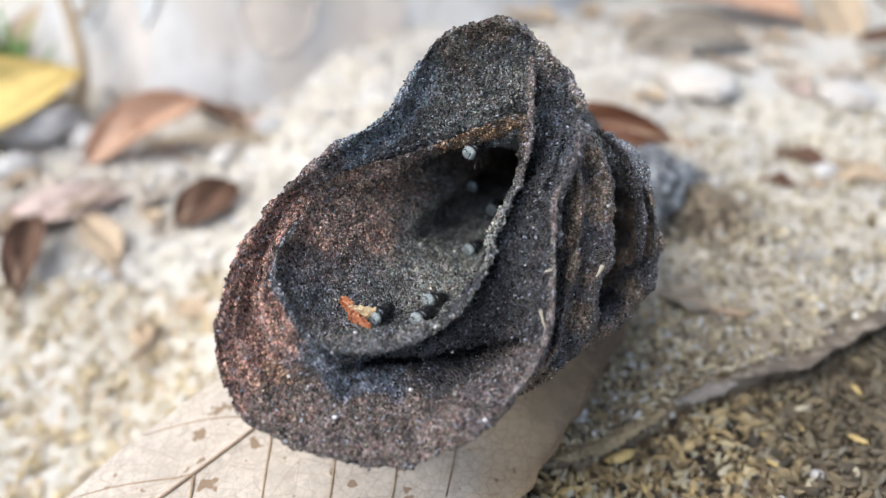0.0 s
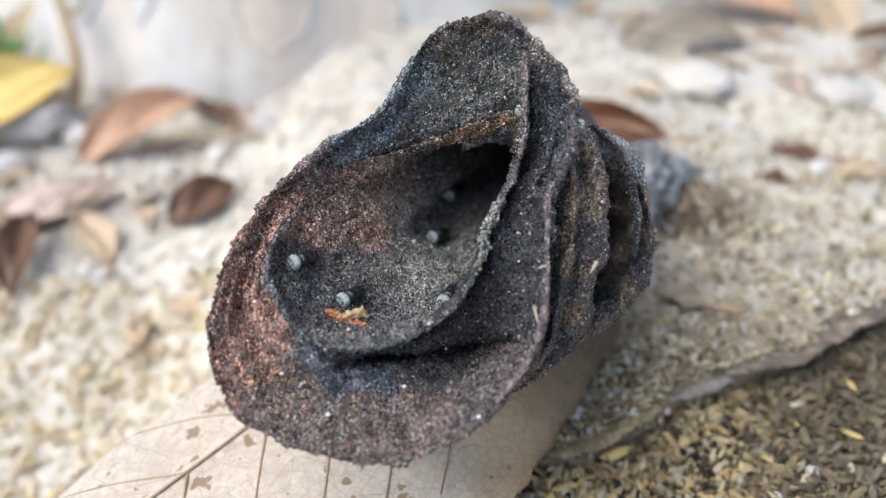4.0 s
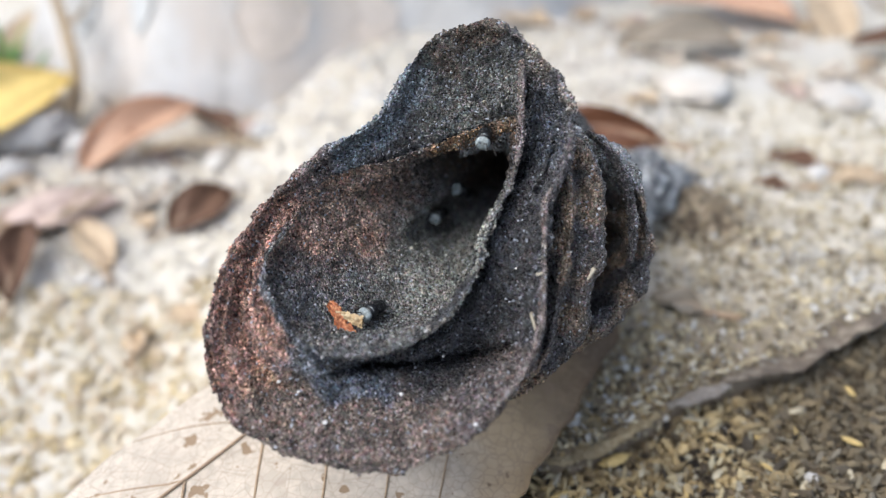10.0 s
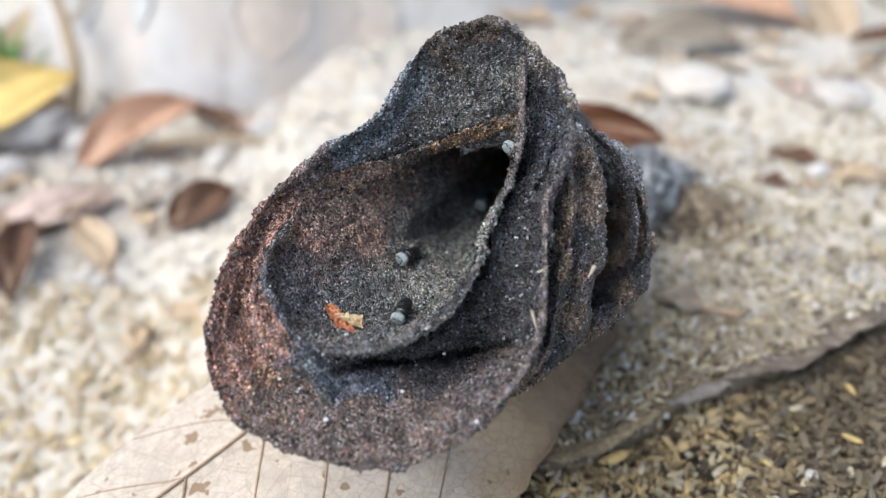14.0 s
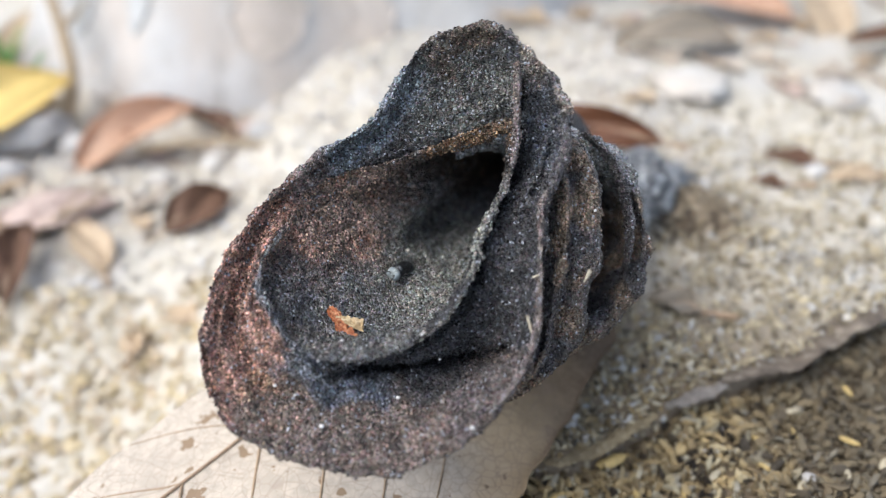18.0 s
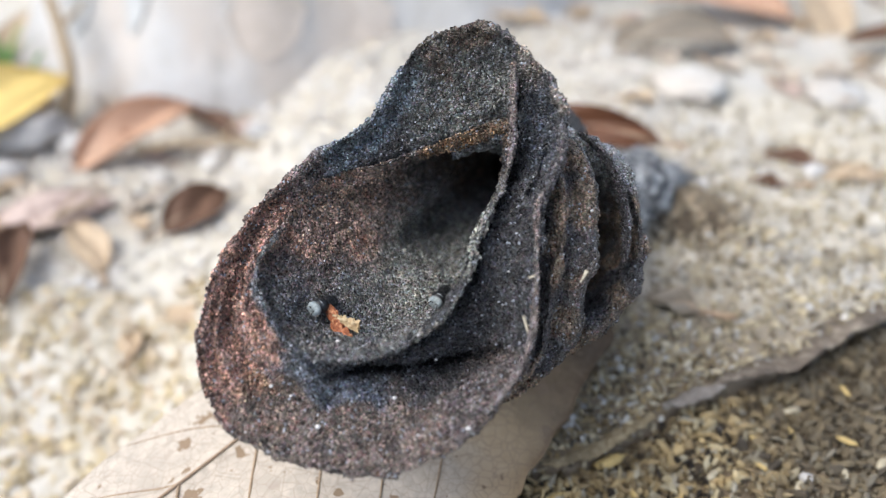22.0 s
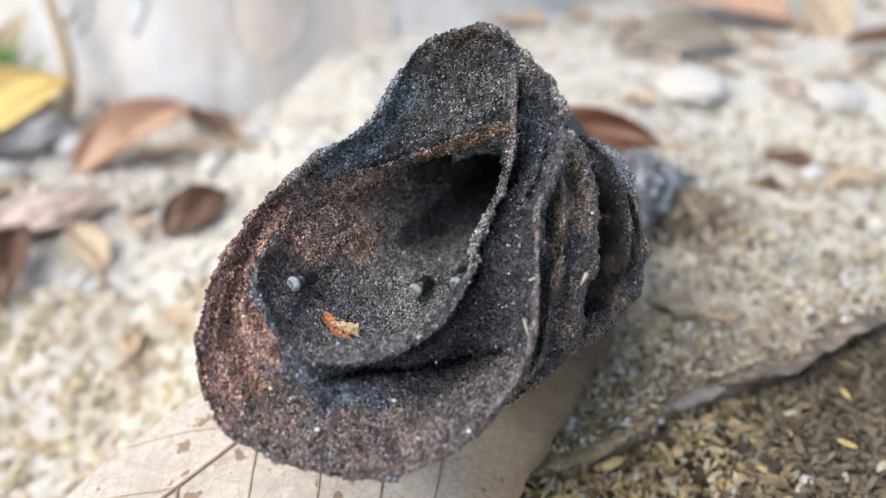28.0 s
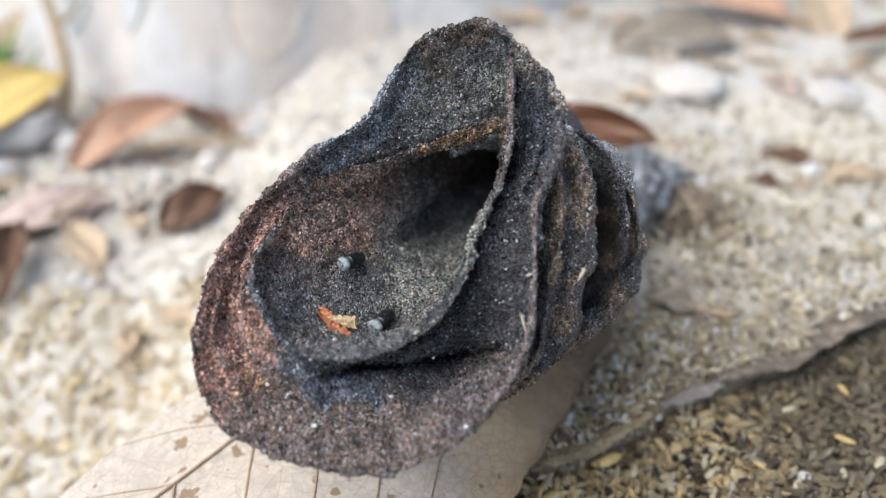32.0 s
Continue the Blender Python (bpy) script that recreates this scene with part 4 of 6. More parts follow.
def big_leaf():
    """The broad dry leaf under the mouth: midrib from its base under the stem to its tip."""
    org = Vector((-0.035, 0.060, 0.0))
    t = thing("dry_leaf", Matrix.Translation(org), "broad pale tan dry leaf with brown veins lying under the nest", "leaf")
    u = np.linspace(-0.086, 0.065, 130)
    wr = np.interp(u, [-0.086, -0.066, -0.047, -0.033, 0.0, 0.02, 0.065], [0.001, 0.0225, 0.0285, 0.032, 0.035, 0.031, 0.001])
    wl = np.interp(u, [-0.086, -0.06, -0.03, 0.0, 0.03, 0.065], [0.001, 0.009, 0.0125, 0.0125, 0.011, 0.001])
    v = np.linspace(-1, 1, 61)
    d, n = np.array([-0.7071, -0.7071]), np.array([0.7071, -0.7071])

    def at(a, b):
        """A point a metres along the midrib and b across (right of it positive)."""
        bend = 0.0016 * math.sin(a * 45)
        p = d * a + n * (b + bend)
        x, y = p
        h = 0.0092 - 0.00010 * (a * 1000 + 20) * (a > -0.02) - 10.0 * min(0, b) ** 2 * 1.0 - 2.2 * max(0, b) ** 2
        h += 0.0006 * math.sin(b * 330 + a * 120) + 0.0005 * math.sin(a * 420) * abs(b) * 30
        h += 0.0007 * math.exp(-(b / 0.0012) ** 2)
        return x, y, h

    g = np.array([[at(a, s * (r if s > 0 else l) * (1 + 0.03 * noise.noise((a * 260, s > 0, 3)))) for s in v] for a, r, l in zip(u, wr, wl)])
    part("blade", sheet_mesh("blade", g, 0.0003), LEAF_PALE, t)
    mid = [np.array(at(a, 0)) + (0, 0, 0.0003) for a in np.linspace(-0.085, 0.063, 50)]
    part("midrib", tube_mesh("midrib", mid, 0.00028, 8, 0.5), LEAF_VEIN, t, "brown midrib")
    for a0 in np.arange(-0.078, 0.04, 0.0125):
        for side in (1, -1):
            w = np.interp(a0, u, wr if side > 0 else wl)
            pts = []
            for q in np.linspace(0, 1, 14):
                a = a0 + q * w * (0.75 + 0.35 * q)
                b = side * q * w * 0.97
                if abs(b) < np.interp(a, u, wr if side > 0 else wl) * 0.99:
                    pts.append(np.array(at(a, b)) + (0, 0, 0.00018))
            if len(pts) > 4:
                part("vein", tube_mesh("vein", pts, 0.00021 if side > 0 else 0.00013, 6, 0.5), LEAF_SIDE, t)
    return t


big_leaf()


def litter_leaf(name, m, length, width, material, label, curl=0.3, arch=0.15, twist=0.0):
    """A fallen leaf: a pointed blade that curls across and arches along, with a midrib and stalk."""
    t = thing(name, m, label, "leaf")
    u, v = np.linspace(0, 1, 40), np.linspace(-1, 1, 21)
    rows = []
    for a in u:
        w = width / 2 * max(0.03, math.sin(math.pi * min(1, a ** 0.85 * 0.98 + 0.01)) ** 0.8)
        tw = twist * (a - 0.5)
        row = []
        for b in v:
            ang = b * curl
            x = w * math.sin(ang) / max(curl, 1e-3)
            h = w * (1 - math.cos(ang)) / max(curl, 1e-3)
            z = h + arch * length * 4 * a * (1 - a) + 0.0006 * math.sin(9 * a + 5 * b)
            row.append((x * math.cos(tw) - h * math.sin(tw), (a - 0.5) * length, z + x * math.sin(tw)))
        rows.append(row)
    g = np.array(rows)
    part("blade", sheet_mesh("blade", g, 0.0004), material, t)
    line = [g[i, 10] + (0, 0, -0.0002) for i in range(0, 40, 3)]
    line = [line[0] + np.array((0, -0.006, 0.001))] + line
    part("midrib", tube_mesh("midrib", line, 0.0006, 6, 0.4), LEAF_VEIN, t)
    return t


def on_ground(x, y, up=0.5, rx=0, ry=0, rz=0):
    """A pose on the ground at x, y in mm."""
    return pose(x * MM, y * MM, (float(ground_height(x, y)) + up) * MM, rx, ry, rz)


litter_leaf("fallen_leaf", on_ground(-139, 201, 10, 5, 30, -44), 0.066, 0.029, LEAF_YELLOW, "bright yellow fallen leaf on the litter", 0.5, 0.04)
litter_leaf("fallen_leaf", on_ground(-90, 205, 5, 12, 20, -42), 0.040, 0.020, LEAF_BROWN, "orange-brown curled dry leaf", 1.3, 0.08)
litter_leaf("fallen_leaf", on_ground(-62, 165, 3, 8, 25, -38), 0.020, 0.013, LEAF_DARK, "small dark brown dry leaf", 0.9, 0.08)
litter_leaf("fallen_leaf", on_ground(-100, 163, 1, 3, 8, -60), 0.034, 0.016, LEAF_PINK, "pinkish brown dry leaf with a curled edge", 0.6, 0.05)
litter_leaf("fallen_leaf", on_ground(-99, 144, 2, 15, 10, 10), 0.024, 0.011, LEAF_DARK, "dark brown folded dry leaf", 1.2, 0.1)
litter_leaf("fallen_leaf", on_ground(33.0, 163, 4.6, 0, -50, 64), 0.036, 0.0100, LEAF_RUST, "reddish brown dry leaf behind the nest", 0.9, 0.06)
litter_leaf("fallen_leaf", on_ground(72, 230, 3, 5, -20, 100), 0.042, 0.017, LEAF_DUN, "dull brown dry leaf on the litter", 0.8, 0.08)
litter_leaf("fallen_leaf", on_ground(96, 268, 4, 0, -15, 60), 0.05, 0.022, LEAF_BROWN, "brown dry leaf on the litter", 0.8, 0.08)
litter_leaf("fallen_leaf", on_ground(144, 232, 3, 0, -8, 82), 0.036, 0.014, LEAF_DARK, "dark dry leaf on the litter", 0.8, 0.08)
litter_leaf("fallen_leaf", on_ground(128, 262, 6, 35, 0, 8), 0.045, 0.018, LEAF_TAN, "pale upright dry leaf on the litter", 0.5, 0.05)
litter_leaf("fallen_leaf", on_ground(82, 160, 0.6, 0, -4, 70), 0.012, 0.006, LEAF_DARK, "small brown scrap of leaf on the sand", 0.4, 0.05)
litter_leaf("fallen_leaf", on_ground(-72, 214, 3, 10, 25, 60), 0.026, 0.012, LEAF_DARK, "dark curled scrap of leaf among pale stones", 1.6, 0.1)
litter_leaf("fallen_leaf", on_ground(-86, 153, 1, 5, 10, 35), 0.024, 0.010, LEAF_TAN, "pale tan dry leaf on the sand", 0.7, 0.06)
litter_leaf("fallen_leaf", on_ground(20, 262, 2, 5, -12, 75), 0.036, 0.013, LEAF_TAN, "tan dry leaf by the tree base", 0.6, 0.08)
litter_leaf("fallen_leaf", on_ground(-172, 262, 4, 10, -15, 20), 0.05, 0.024, LEAF_DUN, "dull brown dry leaf behind a yellow one", 0.7, 0.08)
litter_leaf("fallen_leaf", on_ground(-150, 285, 4, 5, 20, -35), 0.045, 0.020, LEAF_TAN, "tan dry leaf behind a leaning twig", 0.6, 0.08)
# dark leaf shape added in place of a small shaded pit
litter_leaf("fallen_leaf", on_ground(71, 146, 0.3, 0, -5, 80), 0.008, 0.004, LEAF_DARK, "tiny dark leaf shape in place of a pit in the sand", 0.6, 0.05)
litter_leaf("fallen_leaf", on_ground(39, 101, 0.9, 5, -12, 70), 0.0085, 0.0055, LEAF_DUN, "dull brown scrap of leaf on the crusted sand", 0.9, 0.08)
litter_leaf("fallen_leaf", on_ground(92, 150, 0.5, 0, -6, 95), 0.014, 0.006, LEAF_TAN, "tan scrap of leaf on the sand", 0.5, 0.05)


# ---- scraps strewn behind the nest ----
def strew():
    """Small dry scraps, three shapes, copied over the sand."""
    r = random.Random(21)
    kinds = [(LEAF_PINK, "pinkish scrap of dry leaf in the litter"), (LEAF_TAN, "tan scrap of dry leaf in the litter"), (LEAF_PALE, "cream scrap of dry leaf in the litter"), (LEAF_BROWN, "brown scrap of dry leaf in the litter")]
    first = []
    for k, (m, label) in enumerate(kinds):
        t = litter_leaf("leaf_scrap", on_ground(-60 - 9 * k, 214 + 6 * k, 0.6, 0, -6, 40 * k), 0.009, 0.006 + 0.001 * k, m, label, 0.7, 0.08)
        tagged(t, group="scraps in the litter")
        first.append(t)
    for k in range(64):
        if k % 2:
            x, y = r.uniform(-150, -48), r.uniform(105, 255)
        else:
            x, y = r.uniform(40, 165), r.uniform(185, 290)
        copy_thing(first[r.choice((0, 1, 1, 2, 2, 2))], on_ground(x, y, 0.8, r.uniform(-10, 10), r.uniform(-14, 6), r.uniform(0, 360)))


strew()


# ---- crust pieces by the crack ----
BARK = earthy("bark_scrap", [(0.25, (0.045, 0.035, 0.027)), (0.5, (0.165, 0.132, 0.10)), (0.72, (0.38, 0.33, 0.26))], 1.3, 7, (0.13, 0.105, 0.083), 0.5, 0.85, 0.5, 0, 0.3, (0.5, 1, 1))
STRAW = plain("straw", (0.55, 0.40, 0.16), 0.55)
PALE_CHIP = plain("pale_chip", (0.45, 0.39, 0.27), 0.6)
WHITE_GRAIN = plain("white_grain", (0.66, 0.64, 0.62), 0.35)
TWIG = plain("twig", (0.36, 0.275, 0.18), 0.8)
STONE = earthy("grey_stone", [(0.3, (0.36, 0.35, 0.33)), (0.7, (0.60, 0.58, 0.55))], 2.0, 20, (0.50, 0.46, 0.42), 0.5, 0.85, 0.3)
PALE_STONE = earthy("pale_stone", [(0.3, (0.44, 0.41, 0.36)), (0.7, (0.64, 0.62, 0.58))], 4, 20, (0.54, 0.46, 0.38), 0.5, 0.9, 0.4)
BLUE_CHIP = plain("blue_chip", (0.25, 0.40, 0.55), 0.5)


def crust_strip(name, x0, x1, depth, lift, hang, material, label, seed):
    """A thin scrap lying along the crack; its ragged front edge hangs out over the grit."""
    org = Vector((x0 * MM, float(crack_line(x0)) * MM, 0))
    t = thing(name, Matrix.Translation(org), label, "scrap")
    xs = np.linspace(x0, x1, 130)
    rows = []
    for q in np.linspace(0, 1, 20):
        row = []
        for xx in xs:
            k = (xx - x0) / (x1 - x0)
            bulge = math.sin(math.pi * min(1, 0.04 + k * 0.90)) ** 0.9
            ragged = 0.8 * noise.noise((xx / 3.5, seed, 0)) + 0.5 * noise.noise((xx / 1.1, seed, 5)) + 0.25 * noise.noise((xx / 0.4, seed, 8))
            front = float(crack_line(xx)) + 0.6 - hang * bulge + ragged
            yy = front + q * depth * (0.25 + 0.75 * bulge)
            base = float(ground_height(xx, max(yy, float(crack_line(xx)) + 2.4))) + 0.6
            z = base + 0.7 * lift * bulge * (1 - q) + lift * (1 - q) * noise.noise((xx / 5, 2, seed)) - 0.18 * max(0.0, float(crack_line(xx)) - yy) - 0.35 * q ** 3
            z += 0.2 * noise.noise((xx / 1.5, yy / 1.5, seed)) + 0.18 * noise.noise((xx / 0.6, yy / 0.6, seed))
            row.append((xx, yy, z))
        rows.append(row)
    g = np.array(rows) * MM - np.array(org)
    part("sheet", sheet_mesh("sheet", g, 0.0003), material, t)
    return t


SCRAP = earthy("grey_scrap", [(0.25, (0.12, 0.10, 0.085)), (0.5, (0.27, 0.24, 0.205)), (0.75, (0.48, 0.44, 0.38))], 0.9, 6, (0.26, 0.22, 0.19), 0.5, 0.8, 0.4)
OCHRE = earthy("ochre_scrap", [(0.25, (0.19, 0.14, 0.08)), (0.5, (0.37, 0.29, 0.17)), (0.75, (0.55, 0.46, 0.30))], 0.9, 6, (0.20, 0.15, 0.085), 0.5, 0.8, 0.4)
crust_strip("bark_strip", 41.5, 84, 5.2, 0.8, 1.9, BARK, "grey-brown strip of bark lying over the grit", 1.0)
crust_strip("leaf_scrap", 32.5, 42.5, 3.0, 1.1, 2.6, SCRAP, "torn grey scrap of leaf drooping over the grit", 5.0)
crust_strip("leaf_scrap", 14, 31, 2.6, 0.4, 1.4, OCHRE, "torn ochre scrap of leaf beside the grit", 9.0)


def seed_husk(m, length, material, label):
    """A pointed husk with a ridge and a tip."""
    t = thing("seed_husk", m, label, "husk")
    part("shell", ball_mesh("shell", length * 0.2, length * 0.5, length * 0.1, 3, (0, 0, length * 0.08), 0.25), material, t)
    part("tip", tube_mesh("tip", [(0, length * 0.44, length * 0.08), (0, length * 0.56, length * 0.1), (length * 0.03, length * 0.64, length * 0.13)], length * 0.04, 6, 0.3), material, t)
    return t


for hx, hy, turn, size, mat in ((24.0, 72.5, -70, 4.6, STRAW), (13.0, 62.0, -20, 5.0, STRAW), (37.5, 69.0, -50, 2.4, PALE_CHIP), (45.0, 74.0, 40, 2.2, STRAW), (52.0, 80.0, -80, 2.4, PALE_CHIP), (33.0, 66.0, 20, 2.0, STRAW),
                                (58.0, 74.0, 65, 2.8, STRAW), (48.0, 66.0, -35, 2.4, PALE_CHIP), (29.0, 63.0, -75, 2.2, STRAW), (62.0, 84.0, 15, 2.2, STRAW), (40.0, 62.0, 80, 2.6, STRAW), (55.0, 68.0, -10, 2.0, PALE_CHIP), (17.5, 60.5, 35, 2.6, STRAW), (20.5, 65.0, -40, 2.2, PALE_CHIP), (22.5, 61.0, 70, 2.4, STRAW), (26.5, 66.5, 15, 2.0, STRAW), (15.5, 66.0, -65, 2.4, STRAW), (27.5, 70.5, -20, 2.2, PALE_CHIP), (44.5, 69.5, 55, 2.0, STRAW), (61.0, 70.0, -45, 2.6, PALE_CHIP), (50.5, 75.5, 10, 1.9, STRAW), (35.5, 61.5, -15, 2.0, PALE_CHIP)):
    seed_husk(on_ground(hx, hy, 1.7, 6, 4, turn), size * MM, mat, "straw-yellow seed husk lying on the grit" if mat is STRAW else "pale seed husk lying on the grit")


def pebble(x, y, r, material, label, up=0.5):
    me = ball_mesh("pebble", r * MM, r * 0.8 * MM, r * (0.6 if r < 7 else 0.45 if r > 12 else 0.16) * MM, 3, (0, 0, 0), 0.35)
    return tagged(part("pebble", me, material), label, "pebble")


for px, py, r, mat, label in ((37.6, 73.5, 0.5, WHITE_GRAIN, "white sand grain on the grit"), (32.2, 71.5, 0.4, WHITE_GRAIN, "white sand grain on the grit"), (33.2, 65.6, 0.45, BLUE_CHIP, "small blue chip on the grit"),
                              (50.0, 68.0, 1.0, STONE, "grey pebble in the grit"), (44.0, 64.5, 0.9, STONE, "grey pebble in the grit"), (41.0, 77.0, 0.9, STONE, "small grey pebble in the grit"), (57.5, 79.0, 0.6, WHITE_GRAIN, "pale pebble in the grit"),
                              (-125, 208, 13, STONE, "large grey stone among the litter"), (-121, 186, 6, STONE, "grey stone beside a larger one in the litter"), (-108, 204, 6, STONE, "grey stone in the litter"), (-66, 196, 4.5, PALE_STONE, "whitish stone in the litter"), (-78, 186, 3.5, PALE_STONE, "whitish stone in the litter"),
                              (-54, 205, 4.5, STONE, "grey stone in the litter"), (-110, 132, 4, STONE, "pale stone on the sand"), (84, 152, 3, STONE, "flat grey stone on the sand"), (68, 200, 11, PALE_STONE, "pale flat stone on the litter"), (108, 196, 9, PALE_STONE, "pale flat stone on the litter"), (20, 215, 8, STONE, "grey stone by the tree")):
    ob = pebble(px, py, r, mat, label)
    ob.matrix_world = on_ground(px, py, r * 0.25 + (0.8 if py < 90 else 0), 10 * math.sin(px), 8 * math.cos(py), px * 7)


def twig(points, radius, label):
    org = Vector(points[0]) * MM
    t = thing("twig", Matrix.Translation(org), label, "twig")
    line = catmull(np.array(points, float), 24, False) * MM - np.array(org)
    part("stem", tube_mesh("stem", line, radius * MM, 9, 0.6), TWIG, t)
    k = line[12]
    part("side_shoot", tube_mesh("side_shoot", [k, k + (0.004, 0.003, 0.003), k + (0.009, 0.004, 0.008)], radius * 0.5 * MM, 7, 0.4), TWIG, t)
    return t


twig([(-116, 216, -16), (-118, 232, -4), (-128, 252, 12), (-141, 275, 34)], 2.6, "tan twig leaning by the tree base")
twig([(-88, 196, -15), (-66, 200, -14), (-50, 194, -13)], 1.3, "thin dark twig among the litter")
twig([(-112, 150, -20), (-98, 158, -16), (-88, 168, -14)], 1.2, "dark twig over the dry leaves")


def green_sprig(x, y):
    """A small green shoot of narrow blades."""
    t = thing("green_sprig", on_ground(x, y, 0), "small green grass shoot behind the litter", "grass")
    for k in range(7):
        a, ln = k * 0.9 + 0.3, 0.016 + 0.003 * (k % 3)
        g = np.array([[(math.cos(a) * (q * ln * 0.7) - math.sin(a) * b * 0.0016 * (1 - q * 0.8), math.sin(a) * (q * ln * 0.7) + math.cos(a) * b * 0.0016 * (1 - q * 0.8), ln * (q - 0.45 * q * q) * 1.5) for b in (-1, 0, 1)] for q in np.linspace(0, 1, 8)])
        part("blade", sheet_mesh("blade", g, 0.0003), LEAF_GREEN, t)
    return t


green_sprig(-133, 226)
green_sprig(-150, 250)
green_sprig(-168, 262)


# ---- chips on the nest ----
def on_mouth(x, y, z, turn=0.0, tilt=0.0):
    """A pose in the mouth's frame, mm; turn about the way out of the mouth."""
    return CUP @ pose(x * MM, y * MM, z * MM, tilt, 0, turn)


CHIP = plain("straw_chip", (0.46, 0.41, 0.31), 0.6)
SPECKS = [(-12.7, -18.4, 5.4, 0.38), (2.8, -17.8, 8.6, 0.34), (-4.9, -15.8, 3.4, 0.34), (-17.9, -14.5, 3.7, 0.30), (-10.9, -9.8, 3.4, 0.30), (16.9, 4.3, -1.2, 0.3), (-2.3, -8.8, 6.3, 0.26), (-0.5, -11.9, 2.4, 0.2), (-20.1, -18.9, 5.8, 0.2),
          (-25.2, -9.6, 4.8, 0.25), (-8.6, -15.5, 3.8, 0.2), (-15.8, -15.5, 3.9, 0.22), (7.3, -2.4, 2.3, 0.2), (11.7, 8.4, 3.7, 0.22), (13.4, -0.6, 0.8, 0.2), (-12.9, -11.5, 6.5, 0.22), (4.0, -13.2, 3.5, 0.2), (-2.3, -18.9, 7.1, 0.22), (-19.0, -4.7, 3.7, 0.2)]


def nest_specks():
    """Pale sand grains and straw chips stuck to the resin."""
    nest = bpy.data.objects["nest_entrance"]
    for x, y, z, r in SPECKS:
        r = r * 0.78
        c = cup_to_nest(np.array([[x, y, z + r * 0.5]]))[0]
        part("sand_grain", ball_mesh("sand_grain", r * MM, r * 0.8 * MM, r * 0.8 * MM, 2, tuple(c), 0.3), WHITE_GRAIN, nest, "white sand grain")
    for (x, y, z), (dx, dy, dz), r in (((8.6, -6.9, 5.2), (0.7, -2.6, -0.2), 0.20), ((15.9, -2.4, 1.3), (-0.7, -1.2, 0.1), 0.28), ((9.2, -3.0, 5.0), (1.0, 0.4, 0.2), 0.14)):
        line = cup_to_nest(np.array([(x + dx * q, y + dy * q, z + dz * q + 0.15 * math.sin(q * 3)) for q in np.linspace(0, 1, 8)]))
        part("straw_chip", tube_mesh("straw_chip", line, r * MM, 7, 0.4), CHIP, nest, "pale straw chip")


nest_specks()


# ---- bees ----
EYE = plain("bee_eye", (0.26, 0.30, 0.305), 0.4, 0.5, 0.05, 0.3, 0.01)
FACE = plain("bee_face", (0.26, 0.29, 0.28), 0.8, 0.4, 0.22, 0.65, 0.01)
BODY = plain("bee_body", (0.014, 0.015, 0.017), 0.38, 0.35, 0.2, 0.5, 0.02)
LEG = plain("bee_leg", (0.035, 0.03, 0.026), 0.45)
FUZZ = plain("bee_fuzz", (0.07, 0.075, 0.075), 0.85)
HAIR = plain("bee_down", (0.24, 0.26, 0.26), 0.85)


def wing_material():
    m = bpy.data.materials.new("bee_wing")
    nt, b = nodes_of(m)
    n = noise_node(nt, 0.4, 3)
    r = ramp_node(nt, [(0.3, (0.012, 0.012, 0.012)), (0.7, (0.04, 0.04, 0.04))])
    nt.links.new(n.outputs["Fac"], r.inputs[0])
    nt.links.new(r.outputs[0], b.inputs["Base Color"])
    b.inputs["Roughness"].default_value = 0.45
    b.inputs["Specular IOR Level"].default_value = 0.2
    b.inputs["Alpha"].default_value = 0.15
    return m


WING = wing_material()


